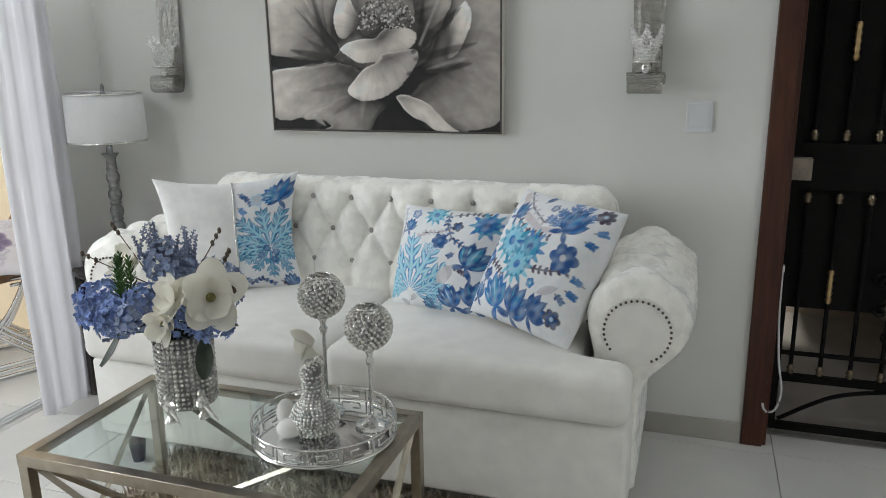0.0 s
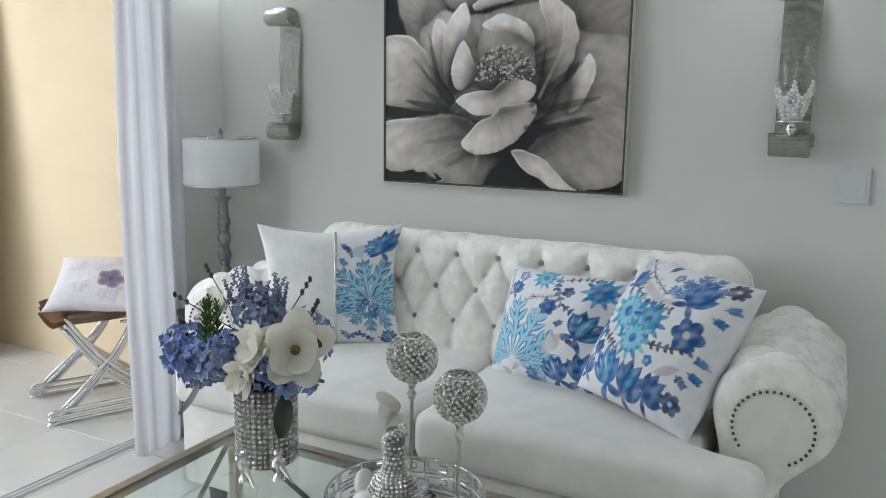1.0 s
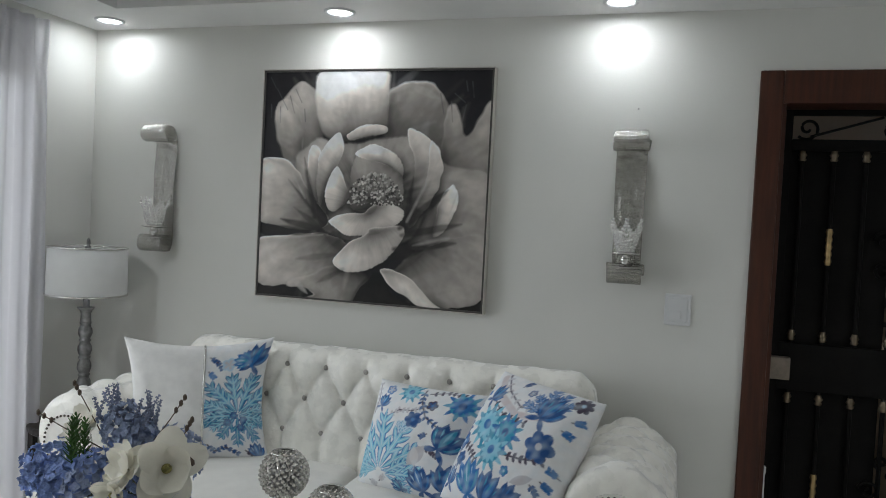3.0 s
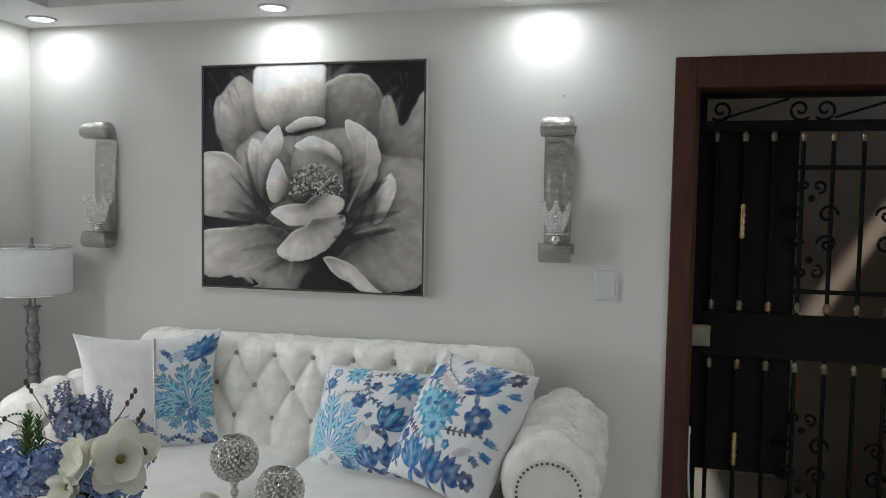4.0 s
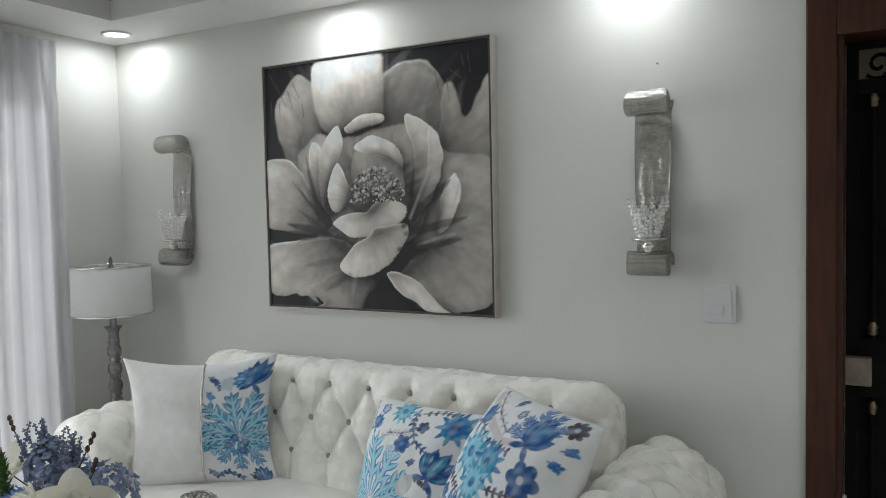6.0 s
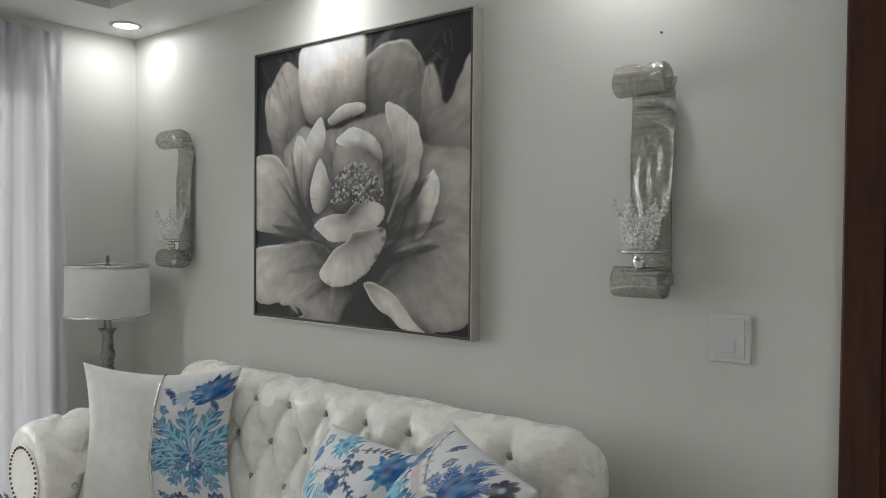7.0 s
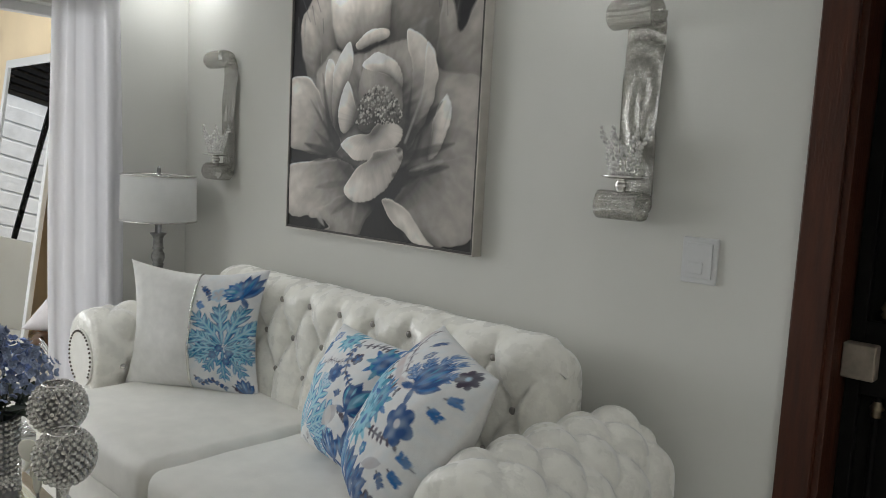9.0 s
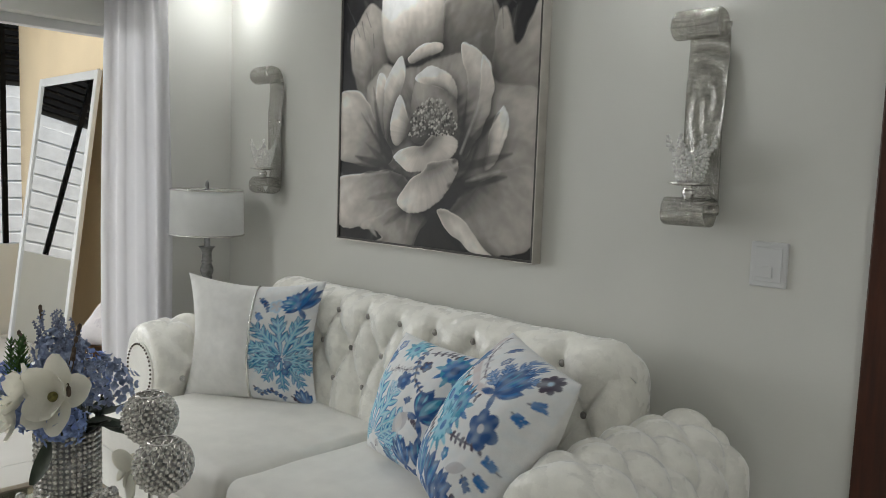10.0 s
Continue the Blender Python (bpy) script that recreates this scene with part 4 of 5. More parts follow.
def table_lamp(x, y, z):
    t = thing("table_lamp", "silver baluster table lamp with a white drum shade, unlit", "lamp", pose(x, y, z))
    prof = [(0, 0), (0.075, 0), (0.078, 0.012), (0.05, 0.022), (0.024, 0.034), (0.02, 0.06)]
    zz = 0.06
    while zz < 0.40:
        prof += [(0.024, zz + 0.005), (0.029, zz + 0.02), (0.028, zz + 0.038), (0.022, zz + 0.05), (0.02, zz + 0.058), (0.024, zz + 0.061), (0.024, zz + 0.068), (0.020, zz + 0.071)]
        zz += 0.074
    prof += [(0.022, zz), (0.02, zz + 0.03), (0.026, zz + 0.045), (0.036, zz + 0.055), (0.036, zz + 0.058), (0.014, zz + 0.06), (0.014, 0.56), (0, 0.56)]
    part("stem", lathe(prof, 28), M_PEWTER, t, "turned antique-silver stem", True)
    sh = part("shade", lathe([(0.151, 0.544), (0.160, 0.544), (0.1605, 0.546), (0.1575, 0.742), (0.155, 0.742), (0.151, 0.546)], 64), M_SHADE, t, "white linen drum shade", True)
    for zr, r in ((0.543, 0.1605), (0.742, 0.1575)):
        part("rim", tube([(r * math.cos(6.28318 * k / 64), r * math.sin(6.28318 * k / 64), zr) for k in range(64)], 0.0042, 8, closed=True), M_SILVER, sh, "polished silver rim", True)
    for k in range(3):
        g = radians(120 * k + 20)
        part("spider_arm", tube([(0, 0, 0.735), (0.155 * math.cos(g), 0.155 * math.sin(g), 0.742)], 0.0025, 6), M_SILVER, sh)
    part("harp", tube([(0, 0, 0.54), (0, 0, 0.74)], 0.004, 8), M_SILVER, t)
    part("finial", lathe([(0, 0.738), (0.012, 0.738), (0.012, 0.745), (0.006, 0.75), (0.009, 0.76), (0.007, 0.775), (0.003, 0.783), (0, 0.784)], 16), M_PEWTER, t, smooth=True)
    return t


side_table(-1.195, -0.234)
table_lamp(-1.195, -0.234, 0.60)


# ---- wall sconces ----
def sconce(x, z0):
    t = thing("wall_sconce", "embossed silver scroll wall sconce with a crystal flower cup", "sconce", pose(x, 0, z0), "wall sconces")
    low = [(-0.075 + 0.037 * math.cos(radians(g)), 0.038 + 0.037 * math.sin(radians(g))) for g in range(-10, 281, 29)]
    high = [(-0.072 + 0.037 * math.cos(radians(g)), 0.516 + 0.037 * math.sin(radians(g))) for g in range(80, 371, 29)]
    prof = low + [(-0.036, 0.006), (-0.018, 0.03), (-0.012, 0.09), (-0.021, 0.25), (-0.018, 0.36), (-0.011, 0.45), (-0.014, 0.50), (-0.032, 0.542)] + high
    P = smooth_path([(a, b, 0) for a, b in prof], 6)
    bm = bmesh.new()
    rows = []
    nx = 36
    for i, p in enumerate(P):
        f = i / (len(P) - 1)
        wid = 0.066 - 0.013 * math.sin(math.pi * f) ** 2 + 0.0025 * math.sin(26 * f)
        row = []
        for k in range(nx + 1):
            s = 2 * k / nx - 1
            swirl = math.sin(9 * math.hypot(s, 6 * ((f * 5) % 1 - 0.5)) + 2 * math.atan2(s, 6 * ((f * 5) % 1 - 0.5)))
            em = 0.0009 * noise.noise(Vector((s * 3.2, f * 40, 1.7))) + 0.0016 * swirl + 0.0005 * noise.noise(Vector((s * 9, f * 90, 5.1)))
            row.append(bm.verts.new((s * wid, p.x - em, p.y + em * 0.3)))
        rows.append(row)
    for a, b in zip(rows, rows[1:]):
        for k in range(nx):
            bm.faces.new((a[k], a[k + 1], b[k + 1], b[k]))
    r = bmesh.ops.solidify(bm, geom=bm.faces[:], thickness=0.003)
    bmesh.ops.recalc_face_normals(bm, faces=bm.faces)
    part("scroll_plate", bm, M_HAMMER, t, "embossed hammered silver band", True)
    cup = part("cup_base", lathe([(0, 0.058), (0.016, 0.060), (0.011, 0.072), (0.018, 0.084), (0.018, 0.094), (0.010, 0.102), (0.050, 0.108), (0.054, 0.113), (0.012, 0.116), (0, 0.116)], 24, at=(0, -0.078, 0)), M_SILVER, t, "round silver drip dish", True)
    for k in range(6):
        g = radians(60 * k - 90)
        bm = bmesh.new()
        for j in range(-2, 3):
            pts = []
            for i in range(9):
                f = i / 8
                off = 0.5 * j * 0.031 * math.sin(math.pi * (0.22 + 0.76 * f)) ** 0.9
                rad = 0.025 + 0.034 * f ** 1.4 - 0.25 * abs(off)
                pts.append(Vector((rad * math.cos(g) - off * math.sin(g), -0.078 + rad * math.sin(g) + off * math.cos(g), 0.120 + 0.112 * f - 0.012 * abs(j) * f)))
            tube(pts, 0.0014, 4, bm)
            for p in pts:
                bmesh.ops.create_icosphere(bm, subdivisions=1, radius=0.0054, matrix=Matrix.Translation(p))
        part("petal", bm, M_CUP, cup, "petal of clear crystal beads")
    return t


sc = sconce(1.022, 1.335)
copy_thing(sc, pose(-0.990, 0, 1.335))

# ---- switch ----
t = thing("light_switch", "square white plastic light switch on the wall", "switch", pose(1.213, 0, 1.251))
part("plate", box((-0.046, -0.010, -0.057), (0.046, 0, 0.057), 0.004, 3), M_PLASTIC, t, smooth=False)
part("bezel", box((-0.034, -0.0125, -0.044), (0.034, -0.009, 0.044), 0.002), M_PLASTIC, t)
part("rocker", box((-0.027, -0.0155, -0.033), (0.012, -0.012, -0.004), 0.0015), M_PLASTIC, t)


# ---- coffee table ----
def coffee_table():
    t = thing("coffee_table", "coffee table with a glass top and champagne-gold metal frame", "coffee table")
    x0, x1, y0, y1, h = -0.385, 0.530, -1.60, -1.078, 0.516
    w = 0.032
    for lo, hi in (((x0, y0, h - w), (x1, y0 + w, h)), ((x0, y1 - w, h - w), (x1, y1, h)), ((x0, y0 + w, h - w), (x0 + w, y1 - w, h)), ((x1 - w, y0 + w, h - w), (x1, y1 - w, h))):
        part("rail", box(lo, hi, 0.002), M_FRAME, t)
    part("glass_top", box((x0 + w - 0.004, y0 + w - 0.004, h - 0.012), (x1 - w + 0.004, y1 - w + 0.004, h - 0.003)), M_GLASS, t, "clear glass pane").visible_shadow = False
    for x in (x0, x1 - w):
        for y in (y0, y1 - w):
            part("leg", box((x + 0.001, y + 0.001, 0.012), (x + w - 0.001, y + w - 0.001, h - w), 0.002), M_FRAME, t)
    lo, hi = 0.03, h - w - 0.005
    for y in (y0 + w / 2, y1 - w / 2):
        part("brace", tube([(x0 + w, y - 0.006, lo), (x1 - w, y - 0.006, hi)], 0.0105, 4), M_FRAME, t)
        part("brace", tube([(x0 + w, y + 0.006, hi), (x1 - w, y + 0.006, lo)], 0.0105, 4), M_FRAME, t)
    for x in (x0 + w / 2, x1 - w / 2):
        part("brace", tube([(x - 0.006, y0 + w, lo), (x - 0.006, y1 - w, hi)], 0.0105, 4), M_FRAME, t)
        part("brace", tube([(x + 0.006, y0 + w, hi), (x + 0.006, y1 - w, lo)], 0.0105, 4), M_FRAME, t)
    return t


coffee_table()
TOP = 0.516


# ---- tray and what stands on it ----
def tray(x, y, z, r=0.188):
    t = thing("mirror_tray", "round mirrored tray with a silver key-pattern rail", "tray", pose(x, y, z))
    part("tray_base", lathe([(0, 0), (r, 0), (r + 0.003, 0.004), (r, 0.010), (0, 0.010)], 64), M_MIRROR, t, "mirror glass base")
    for zr in (0.010, 0.050):
        part("ring", tube([(r * math.cos(6.28318 * k / 72), r * math.sin(6.28318 * k / 72), zr) for k in range(72)], 0.003, 8, closed=True), M_SILVER, t, smooth=True)
    n = 14
    key = [(0.06, 0.0), (0.06, 1.0), (0.94, 1.0), (0.94, 0.25), (0.32, 0.25), (0.32, 0.66), (0.66, 0.66)]
    for k in range(n):
        pts = []
        for (a, za), (b, zb) in zip(key, key[1:]):
            for i in range(4):
                f = i / 4
                g = 6.28318 * (k + a + (b - a) * f) / n
                pts.append((r * math.cos(g), r * math.sin(g), 0.010 + 0.040 * (za + (zb - za) * f)))
        part("key_piece", tube(pts, 0.0028, 5), M_SILVER, t)
    return t


def bead_shell(bm, n, r, bead, squash=1.0, top=0.86, at=(0, 0, 0)):
    gold = math.pi * (3 - math.sqrt(5))
    for i in range(n):
        z = 1 - 2 * (i + 0.5) / n
        if z > top:
            continue
        q = math.sqrt(1 - z * z)
        bmesh.ops.create_icosphere(bm, subdivisions=1, radius=bead, matrix=pose(at[0] + r * q * math.cos(gold * i), at[1] + r * q * math.sin(gold * i), at[2] + r * z * squash))
    return bm


def candle_holder(x, y, z, zb, label):
    t = thing("candle_holder", label, "candle holder", pose(x, y, z), "crystal candle holders")
    h = zb - z
    part("foot", lathe([(0, 0), (0.045, 0), (0.047, 0.004), (0.043, 0.009), (0.030, 0.014), (0.012, 0.022), (0.006, 0.034), (0, 0.034)], 32), M_SILVER, t, "round polished foot", True)
    part("stem", lathe([(0.005, 0.03), (0.005, h - 0.11), (0.009, h - 0.105), (0.012, h - 0.092), (0.007, h - 0.085), (0.010, h - 0.072), (0.016, h - 0.062), (0, h - 0.058)], 16), M_SILVER, t, smooth=True)
    ball = part("ball_frame", bead_shell(bmesh.new(), 300, 0.060, 0.0056, at=(0, 0, h)), M_BEAD, t, "open ball of clear crystal beads")
    wire = bmesh.new()
    for s in (1, -1):
        for k in range(12):
            pts = []
            for i in range(19):
                la = radians(-78 + 136 * i / 18)
                g = 6.28318 * k / 12 + s * 1.1 * i / 18
                pts.append((0.0605 * math.cos(la) * math.cos(g), 0.0605 * math.cos(la) * math.sin(g), h + 0.0605 * math.sin(la)))
            tube(pts, 0.0011, 4, wire)
    part("wire_net", wire, M_SILVER, ball)
    zr = 0.062 * 0.86
    rr = 0.062 * math.sqrt(1 - 0.86 ** 2)
    part("rim", tube([(rr * math.cos(6.28318 * k / 32), rr * math.sin(6.28318 * k / 32), h + zr) for k in range(32)], 0.0028, 6, closed=True), M_SILVER, ball, smooth=True)
    cup = bmesh.new()
    lathe([(0, -0.05), (0.028, -0.046), (0.04, -0.02), (0.042, 0.02), (0.038, 0.02), (0.036, -0.018), (0, -0.044)], 24, cup, (0, 0, h))
    part("cup", cup, M_PEWTER, ball, "dark metal candle cup", True)
    return t


TRAY = (0.322, -1.270)
tray(TRAY[0], TRAY[1], TOP)
TT = TOP + 0.010
candle_holder(0.284, -1.175, TT, 0.866, "taller candle holder with an open crystal bead ball")
candle_holder(0.435, -1.215, TT, 0.807, "shorter candle holder with an open crystal bead ball")

t = thing("decor_bottle", "pear-shaped bottle covered in silver crystal beads, slanted neck", "decor bottle", pose(0.304, -1.290, TT))
bprof = [(0.040, 0.004), (0.058, 0.022), (0.062, 0.045), (0.052, 0.07), (0.034, 0.092), (0.026, 0.115), (0.025, 0.15), (0.028, 0.185), (0.022, 0.20)]
part("body", lathe([(0, 0)] + [(r - 0.003, z) for r, z in bprof] + [(0, 0.198)], 28), M_PEWTER, t, smooth=True)
bm = bmesh.new()
fine = smooth_path([(r, z, 0) for r, z in bprof], 3)
for p in fine:
    n = max(int(6.28 * p.x / 0.0105), 5)
    for k in range(n):
        g = 6.28318 * (k + 0.5 * (fine.index(p) % 2)) / n
        bmesh.ops.create_icosphere(bm, subdivisions=1, radius=0.0046, matrix=pose(p.x * math.cos(g), p.x * math.sin(g), p.y + (0.16 * p.x * math.cos(g) * 4 if p.y > 0.17 else 0)))
part("bead_cover", bm, M_BEAD, t, "rows of small crystal beads")


def egg(x, y, z, r, tilt, turn):
    bm = bmesh.new()
    bmesh.ops.create_uvsphere(bm, u_segments=24, v_segments=16, radius=r)
    for v in bm.verts:
        v.co.z *= 1.32 + 0.12 * math.copysign(1, v.co.z)
    ob = tagged(mesh_ob("ceramic_egg", bm, M_EGG, None, "", True), "smooth white ceramic egg lying on the tray", "ornament", "white eggs")
    ob.matrix_basis = pose(x, y, z, 0, tilt, turn)


egg(0.254, -1.340, TT + 0.028, 0.027, 82, 10)
egg(0.212, -1.277, TT + 0.036, 0.026, 25, 120)

# white petal ornament behind the bottle
t = thing("white_orchid", "pale white artificial flower standing on the tray", "artificial flower", pose(0.244, -1.210, TT))
part("stem", tube([(0, 0, 0), (0.004, 0.004, 0.12), (0.0, 0.0, 0.20)], 0.003, 6), M_PEWTER, t)
for k in range(4):
    bm = bmesh.new()
    bmesh.ops.create_uvsphere(bm, u_segments=14, v_segments=10, radius=1.0, matrix=pose(0.012 * math.cos(k * 1.6), 0.012 * math.sin(k * 1.6), 0.17 + 0.022 * k, 20 * k, 15, 90 * k) @ Matrix.Diagonal((0.022, 0.007, 0.036, 1)))
    part("petal", bm, M_PETAL, t, smooth=True)


# ---- vase and bouquet ----
VX, VY = -0.150, -1.205
t = thing("flower_vase", "cylinder vase covered in silver crystal beads on the glass table", "vase", pose(VX, VY, TOP))
part("body", lathe([(0, 0), (0.074, 0), (0.076, 0.004), (0.076, 0.215), (0.072, 0.215), (0.072, 0.006), (0, 0.006)], 40), M_PEWTER, t, smooth=True)
bm = bmesh.new()
for row in range(15):
    for k in range(34):
        g = 6.28318 * k / 34
        s = 0.0060 if k % 3 else 0.0074
        bmesh.ops.create_icosphere(bm, subdivisions=1, radius=s, matrix=pose(0.079 * math.cos(g), 0.079 * math.sin(g), 0.010 + row * 0.0142, 0, 0, 57.3 * g))
part("bead_cover", bm, M_BEAD, t, "rows of crystal beads")


def crystal_figure(x, y, turn):
    t = thing("crystal_figurine", "small clear crystal bird figurine beside the vase", "figurine", pose(x, y, TOP, 0, 0, turn), "crystal figurines")
    bm = lathe([(0, 0), (0.017, 0), (0.014, 0.008), (0.006, 0.018), (0.010, 0.028), (0.018, 0.038), (0.017, 0.052), (0.008, 0.060), (0.012, 0.070), (0.010, 0.080), (0, 0.086)], 10)
    bmesh.ops.create_cone(bm, segments=8, radius1=0.009, radius2=0.001, depth=0.07, cap_ends=True, matrix=pose(0.04, 0, 0.026, 0, 115, 0))
    part("figure", bm, M_BEAD, t)


crystal_figure(-0.115, -1.335, -30)
crystal_figure(-0.045, -1.285, -20)


def blossom_petal(bm, m, ln, w, cup, n=5):
    rows = []
    for i in range(n + 1):
        f = i / n
        half = w * math.sin(math.pi * (0.06 + 0.90 * f)) ** 0.6
        rows.append([bm.verts.new(m @ Vector((s * half, ln * f, cup * f * f + 0.5 * cup * (s * s) - 0.2 * cup * math.sin(3 * f)))) for s in (-1, -0.5, 0, 0.5, 1)])
    for a, b in zip(rows, rows[1:]):
        for k in range(4):
            bm.faces.new((a[k], a[k + 1], b[k + 1], b[k]))


def hydrangea(c, r, n, material, seed, parent):
    rng = random.Random(seed)
    bm = bmesh.new()
    gold = 2.39996
    for i in range(n):
        z = 1 - 1.75 * (i + 0.5) / n
        q = math.sqrt(max(1 - z * z, 0))
        d = Vector((q * math.cos(gold * i), q * math.sin(gold * i), z))
        rr = r * rng.uniform(0.78, 1.08)
        m = Matrix.Translation(Vector(c) + d * rr) @ d.to_track_quat("Z", "Y").to_matrix().to_4x4() @ pose(0, 0, 0, rng.uniform(-25, 25), rng.uniform(-25, 25), rng.uniform(0, 90))
        for k in range(4):
            blossom_petal(bm, m @ pose(0, 0, 0, 0, 0, 90 * k), rng.uniform(0.011, 0.015), 0.0072, 0.004, 2)
    return part("hydrangea_head", bm, material, parent, "cluster of small blue-lilac florets")


def magnolia(c, facing, size, seed, parent):
    rng = random.Random(seed)
    m0 = Matrix.Translation(c) @ Vector(facing).normalized().to_track_quat("Z", "Y").to_matrix().to_4x4()
    bm = bmesh.new()
    for ring, (cnt, ln, tilt) in enumerate(((5, 1.05, 3), (4, 0.85, 24))):
        for k in range(cnt):
            m = m0 @ pose(0, 0, 0.004 * ring, 0, 0, 360 * k / cnt + 40 * ring + rng.uniform(-9, 9)) @ pose(0, 0, 0, tilt + rng.uniform(-9, 9))
            blossom_petal(bm, m, size * ln * rng.uniform(0.9, 1.1), size * 0.42, 0.016, 8)
    f = part("magnolia_flower", bm, M_PETAL, parent, "open creamy white magnolia", True)
    core = bmesh.new()
    bmesh.ops.create_uvsphere(core, u_segments=12, v_segments=8, radius=size * 0.13, matrix=m0 @ pose(0, 0, size * 0.12))
    part("flower_heart", core, M_STAMEN, f, "olive-green flower heart", True)
    return f


def leaf_blade(a, b, w, material, parent, name="leaf"):
    a, b = Vector(a), Vector(b)
    d = b - a
    m = Matrix.Translation(a) @ d.to_track_quat("Y", "Z").to_matrix().to_4x4()
    bm = bmesh.new()
    blossom_petal(bm, m, d.length, w, 0.012, 7)
    return part(name, bm, material, parent, smooth=True)


t = thing("bouquet", "artificial bouquet of blue hydrangeas, white magnolias and green sprigs", "flowers", pose(-0.01, 0.035, 0.012))
for c, r, n, mt, sd in (((-0.345, -1.30, 0.800), 0.075, 100, M_HYDRA, 1), ((-0.27, -1.34, 0.785), 0.065, 80, M_HYDRA, 7), ((-0.40, -1.28, 0.77), 0.05, 50, M_HYDRA, 9), ((-0.155, -1.25, 0.925), 0.062, 80, M_LILAC, 2), ((-0.10, -1.27, 0.90), 0.055, 60, M_LILAC, 8), ((-0.19, -1.33, 0.83), 0.05, 50, M_HYDRA, 10), ((0.015, -1.31, 0.785), 0.055, 60, M_HYDRA, 3), ((-0.19, -1.36, 0.80), 0.05, 50, M_LILAC, 12), ((-0.06, -1.34, 0.80), 0.05, 50, M_HYDRA, 13), ((-0.37, -1.25, 0.715), 0.045, 40, M_LILAC, 4), ((-0.06, -1.17, 0.84), 0.075, 80, M_LILAC, 5), ((-0.2, -1.16, 0.84), 0.07, 70, M_HYDRA, 6)):
    hydrangea(c, r, n, mt, sd, t)
magnolia((0.030, -1.325, 0.862), (0.50, -0.80, 0.25), 0.098, 1, t)
magnolia((-0.045, -1.370, 0.865), (-0.45, -0.8, 0.35), 0.072, 2, t)
magnolia((-0.075, -1.385, 0.800), (-0.2, -0.9, -0.1), 0.060, 3, t)
magnolia((-0.29, -1.24, 0.905), (-0.4, -0.6, 0.6), 0.070, 4, t)
rng = random.Random(11)
for k in range(22):
    g = 6.28318 * k / 22 + rng.uniform(-0.1, 0.1)
    a = (VX + 0.04 * math.cos(g), VY + 0.04 * math.sin(g), 0.74)
    b = (VX + rng.uniform(0.10, 0.15) * math.cos(g), VY + rng.uniform(0.10, 0.15) * math.sin(g), rng.uniform(0.68, 0.80))
    leaf_blade(a, b, 0.026, M_LEAF, t)
leaf_blade((-0.25, -1.36, 0.74), (-0.275, -1.40, 0.655), 0.022, M_LEAF, t)
leaf_blade((0.00, -1.33, 0.74), (0.02, -1.37, 0.645), 0.024, M_LEAF, t)
for bx, by in ((-0.245, -1.345), (-0.215, -1.335), (-0.265, -1.31)):
    bm = bmesh.new()
    for i in range(60):
        f = i / 60
        o = Vector((bx, by, 0.84 + 0.115 * f))
        g = i * 2.4
        m = Matrix.Translation(o) @ pose(0, 0, 0, 38, 0, math.degrees(g))
        blossom_petal(bm, m, 0.034 * (1 - 0.55 * f), 0.0032, 0.003, 2)
    part("green_sprig", bm, M_SPRIG, t, "feathery bright green sprig")
for k in range(16):
    bm = bmesh.new()
    ox, oy = -0.165 + rng.uniform(-0.06, 0.09), -1.25 + rng.uniform(-0.04, 0.04)
    lx, ly, lz = rng.uniform(-0.03, 0.03), rng.uniform(-0.03, 0.03), rng.uniform(0.06, 0.10)
    base = Vector((ox, oy, 0.94))
    tip = base + Vector((lx, ly, lz))
    tube([base, tip], 0.0015, 4, bm)
    for i in range(22):
        f = i / 22
        o = base.lerp(tip, f)
        bmesh.ops.create_icosphere(bm, subdivisions=1, radius=0.0042 * (1.1 - 0.5 * f), matrix=Matrix.Translation(o + Vector((0.004 * math.cos(i * 2.4), 0.004 * math.sin(i * 2.4), 0))))
    part("lavender_spike", bm, M_LAVENDER, t, "slender grey-lilac flower spike")
for pts in (((-0.10, -1.26, 0.86), (-0.02, -1.27, 0.95), (0.035, -1.27, 1.03)), ((-0.06, -1.28, 0.86), (0.04, -1.29, 0.93), (0.08, -1.30, 0.985)), ((-0.2, -1.27, 0.86), (-0.33, -1.27, 0.90), (-0.43, -1.27, 0.935)), ((-0.2, -1.27, 0.88), (-0.29, -1.25, 0.97), (-0.34, -1.24, 1.02)), ((0.0, -1.3, 0.86), (0.065, -1.31, 0.90), (0.10, -1.32, 0.885))):
    bm = tube(smooth_path(pts, 5), 0.0016, 5)
    for q in (0.55, 0.8, 1.0):
        e = Vector(pts[1]).lerp(Vector(pts[2]), q)
        bmesh.ops.create_icosphere(bm, subdivisions=1, radius=0.006, matrix=Matrix.Translation(e) @ Matrix.Diagonal((1, 1, 1.6, 1)))
    part("twig", bm, M_TWIG, t, "thin brown twig with buds")
for k in range(7):
    g = 0.9 * k
    part("stalk", tube([(VX + 0.03 * math.cos(g), VY + 0.03 * math.sin(g), TOP + 0.01), (VX + 0.05 * math.cos(g), VY + 0.05 * math.sin(g), TOP + 0.22), (VX + 0.08 * math.cos(g), VY + 0.08 * math.sin(g), TOP + 0.30)], 0.003, 5), M_LEAF, t)


